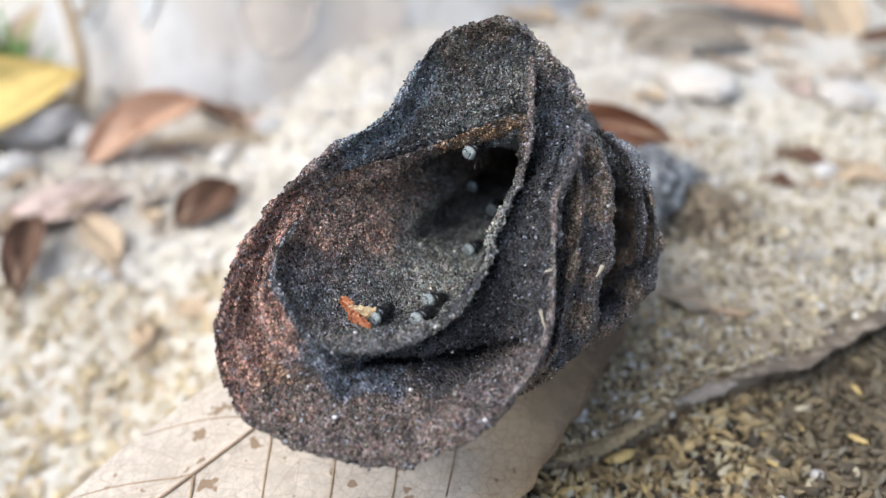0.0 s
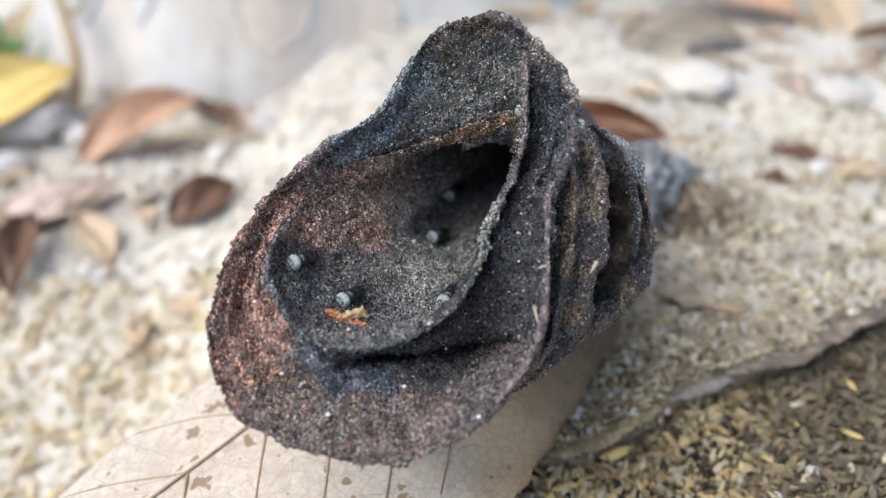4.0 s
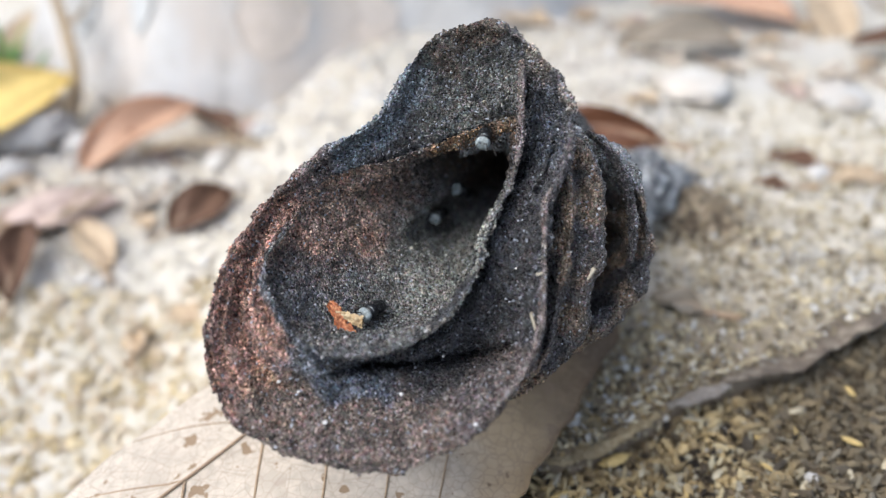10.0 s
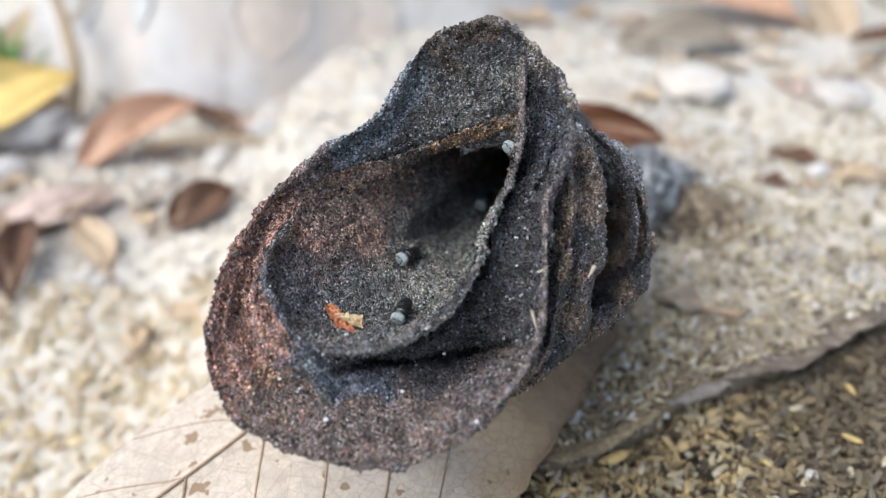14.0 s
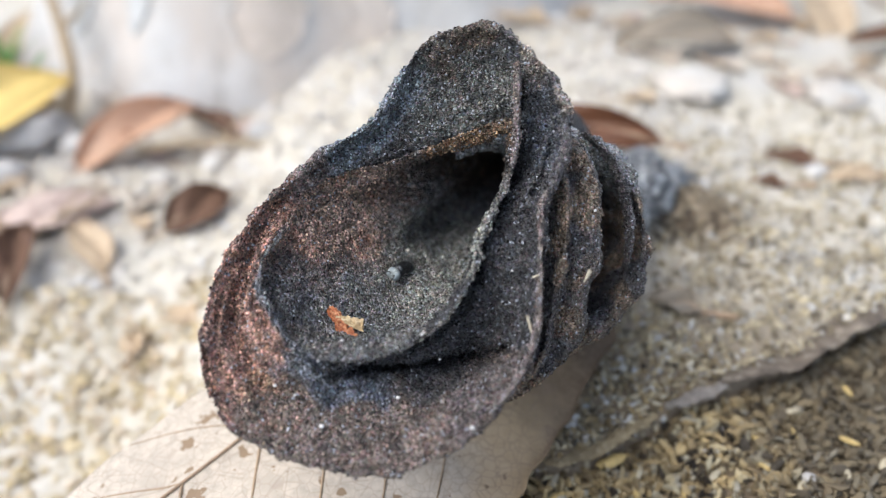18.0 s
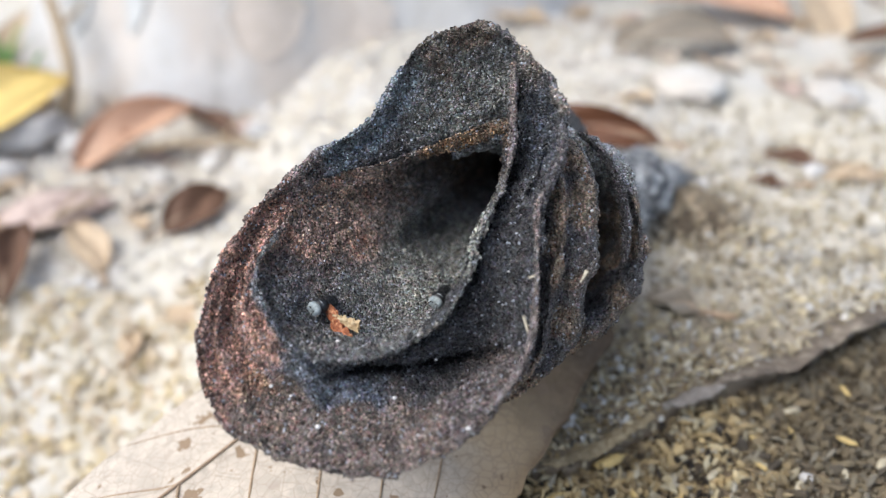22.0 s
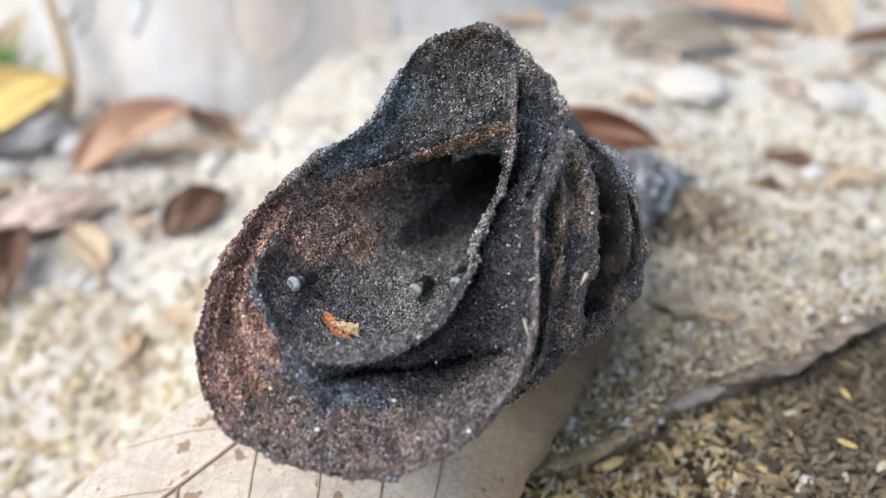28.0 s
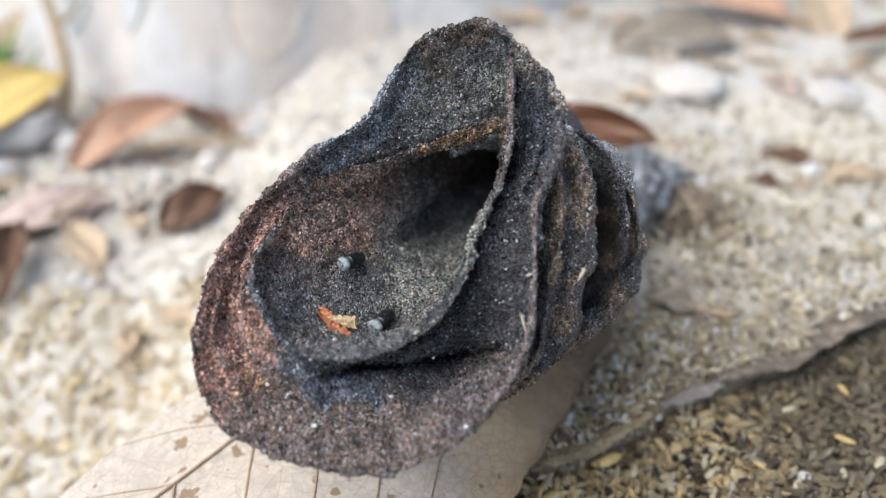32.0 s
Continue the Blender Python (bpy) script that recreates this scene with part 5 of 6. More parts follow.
def build_bee(spread=-0.07):
    """A stingless bee about 4 mm long, head towards +y, the origin at its face."""
    t = thing("bee", Matrix.Identity(4), "small black stingless bee with pale grey eyes at the nest mouth", "bee", "bees at the nest mouth")
    u = 0.00118
    head = part("head", ball_mesh("head", 0.76 * u, 0.46 * u, 0.70 * u, 3, (0, -0.34 * u, 0), 0.05), FACE, t, "grey downy head")
    for sx in (-1, 1):
        part("eye", ball_mesh("eye", 0.38 * u, 0.43 * u, 0.60 * u, 3, (sx * 0.35 * u, -0.30 * u, 0.02 * u)), EYE, head, "large pale grey eye")
        part("antenna", tube_mesh("antenna", np.array([(sx * 0.12, 0.05, 0.08), (sx * 0.35, 0.4, 0.45), (sx * 0.5, 0.85, 0.35), (sx * 0.62, 1.25, 0.05)]) * u, 0.045 * u, 6, 0.8), LEG, head)
    part("thorax", ball_mesh("thorax", 0.76 * u, 0.78 * u, 0.74 * u, 3, (0, -1.22 * u, 0.05 * u), 0.08), BODY, t)
    part("collar", ball_mesh("collar", 0.62 * u, 0.14 * u, 0.60 * u, 2, (0, -0.92 * u, 0.18 * u), 0.1), HAIR, t, "grey hair behind the head")
    abd = part("abdomen", ball_mesh("abdomen", 0.70 * u, 0.98 * u, 0.60 * u, 3, (0, -2.62 * u, -0.08 * u), 0.03), BODY, t, "glossy black abdomen")
    for k in range(3):
        yy = -2.3 - 0.42 * k
        w = math.sqrt(max(0.05, 1 - ((yy + 2.75) / 1.05) ** 2))
        part("band", tube_mesh("band", [np.array((0.675 * w * math.cos(a), yy, -0.08 + 0.595 * w * math.sin(a))) * u for a in np.linspace(-0.1, math.pi + 0.1, 14)], 0.03 * u, 5), FUZZ, abd)
    for sx in (-1, 1):
        g = []
        for q in np.linspace(0, 1, 9):
            w = 0.50 * math.sin(math.pi * (0.10 + 0.86 * q)) ** 0.7
            ang = spread * sx
            row = []
            for b in (-1, -0.5, 0, 0.5, 1):
                x, y = b * w * 0.8 + 0.10 * sx * q, -q * 2.9
                row.append((sx * 0.28 + x * math.cos(ang) - y * math.sin(ang), -1.1 + y * math.cos(ang) + x * math.sin(ang), 0.66 + 0.10 * q + 0.04 * b * b + (0.05 if sx > 0 else 0)))
            g.append(row)
        part("wing", sheet_mesh("wing", np.array(g) * u, 0.03 * u), WING, t, "smoky clear wing")
        for k, (y0, out, back) in enumerate(((-0.95, 1.0, 0.75), (-1.3, 1.15, -0.25), (-1.6, 1.2, -1.25))):
            pts = np.array([(sx * 0.45, y0, -0.35), (sx * (0.55 + out * 0.45), y0 + back * 0.45, -0.12), (sx * (0.5 + out * 0.85), y0 + back * 0.9, -0.75), (sx * (0.6 + out), y0 + back * 1.25, -0.95)])
            part("leg", tube_mesh("leg", pts * u, 0.075 * u, 6, 0.55), LEG, t)
    return t


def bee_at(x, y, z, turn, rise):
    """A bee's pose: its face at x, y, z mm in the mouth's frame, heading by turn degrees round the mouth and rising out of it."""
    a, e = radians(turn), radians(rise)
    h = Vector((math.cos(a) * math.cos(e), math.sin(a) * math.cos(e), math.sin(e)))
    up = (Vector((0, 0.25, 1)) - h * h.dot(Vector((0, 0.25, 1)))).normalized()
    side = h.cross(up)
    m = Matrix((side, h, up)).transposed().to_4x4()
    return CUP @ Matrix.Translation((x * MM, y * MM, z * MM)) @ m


FLAKE_RED = earthy("resin_flake_red", [(0.32, (0.09, 0.025, 0.014)), (0.5, (0.36, 0.11, 0.042)), (0.64, (0.56, 0.29, 0.14))], 0.35, 2, (0.30, 0.08, 0.03), 0.4, 0.5, 0.12)
FLAKE_CREAM = earthy("resin_flake_cream", [(0.32, (0.20, 0.12, 0.055)), (0.48, (0.50, 0.37, 0.20)), (0.66, (0.66, 0.56, 0.38))], 0.35, 2, (0.36, 0.22, 0.10), 0.4, 0.6, 0.1)


def resin_flake():
    """The scrap that the bees handle: an orange-red crust with a cream chip on it."""
    t = thing("resin_flake", Matrix.Identity(4), "orange-red scrap with a cream chip lying in the funnel", "debris")
    rows = []
    for q in np.linspace(0, 1, 26):
        row = []
        for b in np.linspace(-1, 1, 11):
            w = (0.22 + 0.45 * math.sin(math.pi * min(1, q * 1.02))) * (1 + 0.45 * noise.noise((q * 7, b > 0, 3)) + 0.7 * noise.noise((q * 19, b > 0, 7)))
            row.append((-2.1 + 3.9 * q + 0.45 * b * w, 1.6 - 4.1 * q + b * w + 0.25 * math.sin(q * 9), 0.25 + 1.9 * q * q + 0.35 * (1 - b * b) + 0.3 * noise.noise((q * 6, b * 2, 1)) + 0.35 * noise.noise((q * 15, b * 5, 4)) + 0.5 * math.sin(q * math.pi)))
        rows.append(row)
    part("crust", sheet_mesh("crust", np.array(rows) * MM, 0.00035), FLAKE_RED, t, "orange-red rough crust")
    rows = []
    for q in np.linspace(0, 1, 18):
        row = []
        for b in np.linspace(-1, 1, 9):
            w = (0.22 + 0.42 * q) * (1 + 0.4 * noise.noise((q * 8, b > 0, 9)) + 0.5 * noise.noise((q * 21, b > 0, 2)))
            row.append((-1.1 + (3.1 + 0.5 * noise.noise((b * 4, 1, 6))) * q, 0.75 - 0.75 * q + b * w, 0.95 + 0.2 * (1 - b * b) + 0.25 * noise.noise((q * 6, b * 2, 4)) + 0.3 * q))
        rows.append(row)
    part("chip", sheet_mesh("chip", np.array(rows) * MM, 0.0003), FLAKE_CREAM, t, "cream papery chip")
    return t


FLAKE = resin_flake()
FIRST_BEE = build_bee()
BEES = [FIRST_BEE] + [copy_thing(FIRST_BEE, Matrix.Identity(4)) for _ in range(14 - 1)]


def motions():
    """The bees come and go through the throat; the scrap is tugged about."""
    walk(BEES[0], [(0, bee_at(1.2, 10.8, -7.6, 215, 54)), (0.4, bee_at(2.4, 11, -7.6, 215, 54)), (0.8, bee_at(3.6, 11.5, -7.7, 246, 54)), (1, bee_at(4.7, 12.2, -7.7, 267, 54)), (1.4, bee_at(6.7, 13.4, -7.8, 270, 54)), (1.6, bee_at(7.5, 14, -7.9, 259, 54)), (1.8, bee_at(7.6, 13.3, -2.4, 228, 54)), (2.4, bee_at(7.4, 13.8, -2.4, 219, 54)), (3, bee_at(7.5, 14.1, -2.5, 216, 54)), (3.5, bee_at(7.8, 14.3, -1.8, 215, 54)), (5.5, bee_at(7.6, 15.0, -3.8, 215, 54)), (6, bee_at(6.7, 14.7, -3.7, 215, 54)), (6.6, bee_at(5.9, 14.7, -3.9, 215, 54)), (7, bee_at(5.5, 15.0, -4.7, 215, 54)), (7.3, bee_at(6.3, 14.1, -4.0, 215, 54)), (8, bee_at(5.6, 13.9, -4.4, 215, 54)), (8.4, bee_at(8.2, 16.9, -30.4, 167, 54)), (8.7, bee_at(8.7, 17.1, -30.9, 197, 54)), (9, bee_at(3.8, 14.6, -4.9, 215, 54)), (9.2, bee_at(4.8, 13.8, -4.8, 266, 54)), (9.4, bee_at(5.4, 11.5, -3.8, 233, 54)), (9.8, bee_at(2.4, 11.1, -3.8, 220, 54)), (10, bee_at(3.9, 11.8, -3.9, 255, 54)), (10.5, bee_at(6.1, 11.9, -3.9, 227, 54)), (11, bee_at(5.7, 11.3, -3.9, 219, 54)), (12, bee_at(6.2, 10.8, -4, 216, 54)), (12.3, bee_at(5.6, 10.5, -4, 215, 54)), (13, bee_at(5.4, 10.9, -3.8, 215, 54)), (13.6, bee_at(6.2, 11.1, -3.9, 215, 54)), (14, bee_at(6.8, 11.1, -3.9, 215, 54)), (14.3, bee_at(7.2, 9.6, -0.7, 215, 54)), (14.65, bee_at(8.5, 11.5, -27, 215, 50)), (15, bee_at(15, 15.5, -42, 215, 50)), (32, bee_at(15, 15.5, -42, 215, 50))])
    walk(BEES[1], [(0, bee_at(2.1, 8.0, -24.0, 220, 54)), (0.4, bee_at(1.0, 7.5, -21.2, 215, 54)), (0.6, bee_at(-0.8, 6.3, -16.0, 205, 54)), (0.8, bee_at(-0.5, 7.6, -15.7, 183, 54)), (1, bee_at(0.4, 7.7, -18.6, 209, 54)), (1.6, bee_at(1.5, 7.4, -22.0, 217, 54)), (2, bee_at(0.8, 7.5, -19.8, 219, 54)), (2.4, bee_at(0.9, 7.7, -19.4, 220, 54)), (2.8, bee_at(0.4, 7.0, -21.2, 220, 54)), (3, bee_at(0.1, 6.3, -21.6, 220, 54)), (3.5, bee_at(-0.1, 6.1, -21.5, 220, 54)), (5.5, bee_at(-1.6, 5.1, -18.5, 220, 54)), (6.3, bee_at(-2.0, 5.1, -14.1, 220, 54)), (7, bee_at(-2.0, 4.3, -18.2, 220, 54)), (7.3, bee_at(-2.3, 3.6, -17.6, 220, 54)), (7.6, bee_at(-3.1, 2.8, -16.5, 220, 54)), (8.4, bee_at(-3.5, 2.4, -15.1, 220, 54)), (8.8, bee_at(-2.3, 2.4, -17.1, 220, 54)), (9.6, bee_at(-2.1, 3.3, -18.0, 220, 54)), (10.2, bee_at(-1.9, 3.7, -18.7, 220, 54)), (10.5, bee_at(-2.8, 1.7, -15.4, 220, 54)), (11, bee_at(-3.2, 1.7, -14.5, 220, 54)), (11.6, bee_at(-3.2, 2.1, -14.7, 220, 54)), (12, bee_at(-1.6, 3.0, -18.5, 220, 54)), (12.8, bee_at(0.2, 3.5, -20.0, 251, 54)), (13, bee_at(2.5, 4.7, -22.2, 260, 54)), (13.6, bee_at(3.2, 5.3, -23.1, 232, 54)), (14, bee_at(4.4, 5.4, -23.2, 224, 54)), (14.5, bee_at(4.8, 6.1, -23.9, 221, 54)), (15.2, bee_at(8.5, 9.9, -30.7, 220, 54)), (15.6, bee_at(8.5, 11.5, -27, 220, 50)), (16, bee_at(15, 15.5, -42, 220, 50)), (32, bee_at(15, 15.5, -42, 220, 50))])
    walk(BEES[2], [(0, bee_at(4.8, 4.7, -22.1, 205, 54)), (0.4, bee_at(5.0, 5.6, -23.4, 205, 54)), (0.8, bee_at(5.2, 6.4, -24.4, 205, 54)), (1.2, bee_at(5.1, 6.8, -25.0, 205, 54)), (1.6, bee_at(5.3, 6.3, -24.4, 205, 54)), (2.2, bee_at(4.7, 6.2, -24.0, 205, 54)), (2.4, bee_at(3.3, 5.2, -23.1, 216, 54)), (2.8, bee_at(2.6, 3.9, -20.8, 222, 54)), (3, bee_at(1.8, 2.7, -18.8, 226, 54)), (3.2, bee_at(1.4, 2.0, -17.1, 219, 54)), (3.5, bee_at(-0.1, 1.0, -16.3, 208, 54)), (4.5, bee_at(-4.1, 0.0, -12.8, 201, 54)), (5.5, bee_at(-7.2, -0.4, -8.5, 201, 54)), (5.8, bee_at(-8.8, -1.3, -7.1, 197, 54)), (6, bee_at(-9.6, -0.8, -6.8, 181, 54)), (6.3, bee_at(-11.5, -0.5, -5.5, 189, 54)), (6.6, bee_at(-12.5, -1.0, -3.9, 189, 54)), (7, bee_at(-15.4, -0.5, -1.8, 171, 54)), (7.3, bee_at(-17.2, 0.8, -1.2, 171, 54)), (7.6, bee_at(-17.7, 1.0, -0.5, 195, 54)), (8, bee_at(-19.0, 1.2, 1.4, 190, 54)), (8.2, bee_at(-20.0, 1.5, 0.4, 188, 54)), (8.4, bee_at(-20.9, 1.4, 0.8, 200, 54)), (8.6, bee_at(-21.3, 1.8, 2.1, 167, 54)), (8.8, bee_at(-21.7, 3.1, 2.1, 163, 54)), (9, bee_at(-75, 20, 10, 163, 12)), (10.6, on_ground(-176, 150, 1.1, 0, 0, 80)), (32, on_ground(-176, 150, 1.1, 0, 0, 80))])
    walk(BEES[3], [(0, bee_at(1.4, -1.0, -14.2, 205, 54)), (0.2, bee_at(1.9, -1.5, -12.9, 205, 54)), (0.4, bee_at(2.1, -2.2, -11.6, 212, 54)), (0.8, bee_at(0.4, -3.7, -8.8, 207, 54)), (1.2, bee_at(-0.0, -3.0, -9.8, 206, 54)), (1.6, bee_at(0.2, -2.9, -10.0, 205, 54)), (1.8, bee_at(-0.5, -2.7, -9.4, 184, 54)), (2, bee_at(-3.5, -2.6, -8.8, 183, 54)), (2.2, bee_at(-7.1, -3.0, -6.7, 185, 54)), (2.6, bee_at(-7.1, -2.5, -7.1, 199, 54)), (2.8, bee_at(-7.6, -2.9, -6.6, 199, 54)), (3, bee_at(-10.0, -3.6, -4.2, 190, 54)), (3.2, bee_at(-13.4, -3.6, -1.8, 179, 54)), (3.5, bee_at(-17.5, -2.8, 0.8, 197, 54)), (5.5, bee_at(-17.5, -2.9, 0.8, 203, 54)), (5.8, bee_at(-18.7, -2.7, 1.8, 188, 54)), (6, bee_at(-19.6, -2.3, 2.1, 200, 54)), (6.3, bee_at(-19.8, -1.3, 3.3, 188, 54)), (6.7, bee_at(-80, -5, 20, 185, 12)), (8.3, on_ground(-190, 168, 1.1, 0, 0, 80)), (32, on_ground(-190, 168, 1.1, 0, 0, 80))])
    walk(BEES[4], [(0, bee_at(-9.4, -8.7, 0.1, 215, 54)), (1, bee_at(-9.1, -8.5, -0.3, 215, 54)), (1.4, bee_at(-8.1, -8.8, -0.3, 215, 54)), (2, bee_at(-8.9, -8.5, -0.4, 215, 54)), (3, bee_at(-8.9, -8.7, -0.0, 215, 54)), (3.2, bee_at(-9.5, -8.5, -0.0, 184, 54)), (3.5, bee_at(-11.4, -7.5, -0.1, 206, 54)), (5.5, bee_at(-12.9, -6.8, 0.7, 212, 54)), (5.8, bee_at(-13.5, -7.4, 1.4, 214, 54)), (6, bee_at(-13.9, -7.6, 1.6, 215, 54)), (6.3, bee_at(-13.5, -8.4, 2.4, 215, 54)), (6.6, bee_at(-13.0, -8.8, 2.7, 215, 54)), (7, bee_at(-12.7, -8.7, 2.5, 215, 54)), (7.3, bee_at(-12.0, -9.3, 3.1, 215, 54)), (8, bee_at(-11.4, -9.3, 4.0, 215, 54)), (8.4, bee_at(-12.6, -8.5, 2.0, 215, 54)), (8.8, bee_at(-12.1, -7.9, 1.0, 215, 54)), (9, bee_at(-11.0, -7.9, 0.5, 215, 54)), (9.2, bee_at(-11.5, -7.5, 0.1, 215, 54)), (9.6, bee_at(-10.5, -8.8, 0.8, 249, 54)), (9.8, bee_at(-8.9, -8.8, 0.0, 200, 54)), (10, bee_at(-9.5, -7.9, -0.7, 211, 54)), (10.5, bee_at(-8.4, -8.6, -0.4, 214, 54)), (11.3, bee_at(-8.2, -8.8, -0.2, 215, 54)), (12, bee_at(-7.9, -8.7, -0.4, 215, 54)), (13, bee_at(-7.3, -9.0, -0.0, 215, 54)), (13.6, bee_at(-6.8, -8.5, -1.1, 215, 54)), (14, bee_at(-5.8, -8.7, -0.9, 244, 54)), (14.3, bee_at(-4.5, -8.4, -1.2, 256, 54)), (14.5, bee_at(-4.2, -8.4, -0.9, 197, 54)), (15.2, bee_at(-1.7, -4.7, -6.9, 154, 54)), (15.8, bee_at(3.8, 3.7, -20.2, 197, 54)), (16.05, bee_at(8.5, 11.5, -27, 209, 50)), (16.3, bee_at(15, 15.5, -42, 213, 50)), (32, bee_at(15, 15.5, -42, 213, 50))])
    walk(BEES[5], [(0, bee_at(-4.7, -8.8, 0.2, 207, 54)), (0.2, bee_at(-6.0, -8.9, -0.5, 201, 54)), (0.4, bee_at(-7.1, -8.9, -0.3, 183, 54)), (0.8, bee_at(-9.4, -8.0, -0.6, 175, 54)), (1.2, bee_at(-10.8, -7.3, -1.1, 193, 54)), (1.6, bee_at(-11.8, -6.5, -0.5, 184, 54)), (1.8, bee_at(-13.3, -6.6, 0.7, 181, 54)), (2, bee_at(-14.8, -6.4, 1.3, 182, 54)), (2.2, bee_at(-15.6, -6.5, 2.2, 171, 54)), (2.4, bee_at(-16.7, -5.4, 2.7, 152, 54)), (2.7, bee_at(-19.5, -3.8, 5.4, 168, 54)), (3.1, bee_at(-85, 0, 20, 174, 12)), (4.7, on_ground(-183, 190, 1.1, 0, 0, 80)), (32, on_ground(-183, 190, 1.1, 0, 0, 80))])
    walk(BEES[6], [(0, bee_at(-3.5, -6.9, -4.1, 185, 54)), (0.2, bee_at(-5.0, -6.9, -4.1, 195, 54)), (0.4, bee_at(-5.6, -6.9, -3.7, 218, 54)), (0.8, bee_at(-6.2, -6.8, -3.7, 266, 54)), (1.2, bee_at(-1.0, -7.0, -4.2, 270, 54)), (2, bee_at(-1.1, -7.0, -4.2, 241, 54)), (3, bee_at(-0.3, -7.0, -3.9, 232, 54)), (3.5, bee_at(-0.9, -7.4, -3.4, 229, 54)), (5.8, bee_at(-0.9, -7.1, -4.1, 228, 54)), (6, bee_at(-1.3, -7.2, -3.7, 228, 54)), (6.6, bee_at(-2.2, -7.5, -3.2, 221, 54)), (7, bee_at(-4.7, -8.1, -2.2, 217, 54)), (7.3, bee_at(-5.2, -8.2, -1.5, 225, 54)), (7.6, bee_at(-5.8, -8.1, -2.4, 227, 54)), (8, bee_at(-5.5, -8.0, -2.4, 228, 54)), (8.2, bee_at(-4.1, -7.8, -2.8, 276, 54)), (8.4, bee_at(-3.3, -7.9, -2.5, 293, 54)), (8.6, bee_at(-1.7, -7.2, -3.7, 192, 54)), (8.75, bee_at(3.2, 1.6, -15.6, 217, 54)), (8.85, bee_at(8.5, 11.5, -27, 225, 50)), (8.95, bee_at(15, 15.5, -42, 227, 50)), (19, bee_at(15, 15.5, -42, 228, 50)), (19.2, bee_at(8.5, 11.5, -27, 228, 50)), (19.4, bee_at(4.1, 1.8, 4.1, 239, 54)), (19.8, bee_at(-0.0, -6.5, -5.5, 238, 54)), (20, bee_at(-0.9, -7.1, -4.0, 231, 54)), (20.5, bee_at(-0.9, -6.9, -4.4, 229, 54)), (21, bee_at(-0.4, -6.5, -4.7, 228, 54)), (22, bee_at(-0.8, -6.5, -5.3, 228, 54)), (22.6, bee_at(-2.1, -7.0, -4.5, 228, 54)), (23, bee_at(-1.9, -7.4, -3.5, 228, 54)), (23.4, bee_at(-0.5, -5.5, -6.2, 172, 54)), (23.9, bee_at(3.9, 1.6, -15.0, 211, 54)), (24.2, bee_at(8.5, 11.5, -27, 223, 50)), (24.5, bee_at(15, 15.5, -42, 226, 50)), (32, bee_at(15, 15.5, -42, 226, 50))])
    walk(BEES[7], [(0, bee_at(15, 15.5, -42, 215, 50)), (3.6, bee_at(15, 15.5, -42, 215, 50)), (4.1, bee_at(8.5, 11.5, -27, 215, 50)), (4.6, bee_at(4.0, 2.2, 3.9, 235, 54)), (5.5, bee_at(3.3, -0.8, -13.7, 229, 54)), (5.8, bee_at(2.0, -2.5, -10.7, 223, 54)), (6, bee_at(0.9, -3.0, -10.2, 217, 54)), (6.3, bee_at(-0.7, -3.5, -8.3, 216, 54)), (6.6, bee_at(0.1, -3.3, -9.5, 215, 54)), (7, bee_at(0.1, -3.3, -9.5, 215, 54)), (7.6, bee_at(0.6, -3.2, -9.7, 215, 54)), (8, bee_at(0.4, -2.9, -10.1, 215, 54)), (8.4, bee_at(1.0, -2.4, -11.4, 215, 54)), (8.6, bee_at(2.1, -1.7, -9.9, 159, 54)), (8.75, bee_at(4.2, 2.7, 3.3, 198, 54)), (8.85, bee_at(8.5, 11.5, -27, 210, 50)), (8.95, bee_at(15, 15.5, -42, 213, 50)), (12.1, bee_at(15, 15.5, -42, 215, 50)), (12.35, bee_at(8.5, 11.5, -27, 215, 50)), (12.6, bee_at(2.0, -1.0, -12.1, 228, 54)), (12.8, bee_at(-1.6, -2.3, -10.4, 208, 54)), (13, bee_at(-3.2, -2.7, -8.8, 213, 54)), (13.3, bee_at(-1.9, -2.1, -10.6, 214, 54)), (13.6, bee_at(-3.9, -1.8, -9.6, 196, 54)), (14, bee_at(-5.9, -2.0, -8.6, 209, 54)), (14.5, bee_at(-4.0, -2.3, -9.1, 261, 54)), (15.2, bee_at(1.5, 1.4, -16.2, 229, 54)), (15.5, bee_at(8.5, 11.5, -27, 219, 50)), (15.8, bee_at(15, 15.5, -42, 216, 50)), (32, bee_at(15, 15.5, -42, 216, 50))])
    walk(BEES[8], [(0, bee_at(15, 15.5, -42, 200, 50)), (9, bee_at(15, 15.5, -42, 200, 50)), (9.2, bee_at(8.5, 11.5, -27, 200, 50)), (9.4, bee_at(5.4, 6.4, -24.5, 216, 54)), (9.6, bee_at(2.9, 6.3, -23.7, 183, 54)), (9.8, bee_at(0.9, 7.2, -21.6, 158, 54)), (10, bee_at(1.0, 8.0, -19.8, 162, 54)), (10.2, bee_at(1.5, 8.4, -18.9, 169, 54)), (10.5, bee_at(-0.9, 9.0, -16.1, 162, 54)), (10.8, bee_at(-3.5, 10.4, -13.6, 160, 54)), (11, bee_at(-4.2, 10.3, -9.7, 173, 54)), (11.3, bee_at(-4.9, 10.4, -6.3, 192, 54)), (11.6, bee_at(-6.2, 11.1, -4.4, 179, 54)), (11.8, bee_at(-7.5, 12.4, -4.3, 160, 54)), (12, bee_at(-60, 40, 20, 155, 12)), (13.6, on_ground(-200, 205, 1.1, 0, 0, 80)), (32, on_ground(-200, 205, 1.1, 0, 0, 80))])
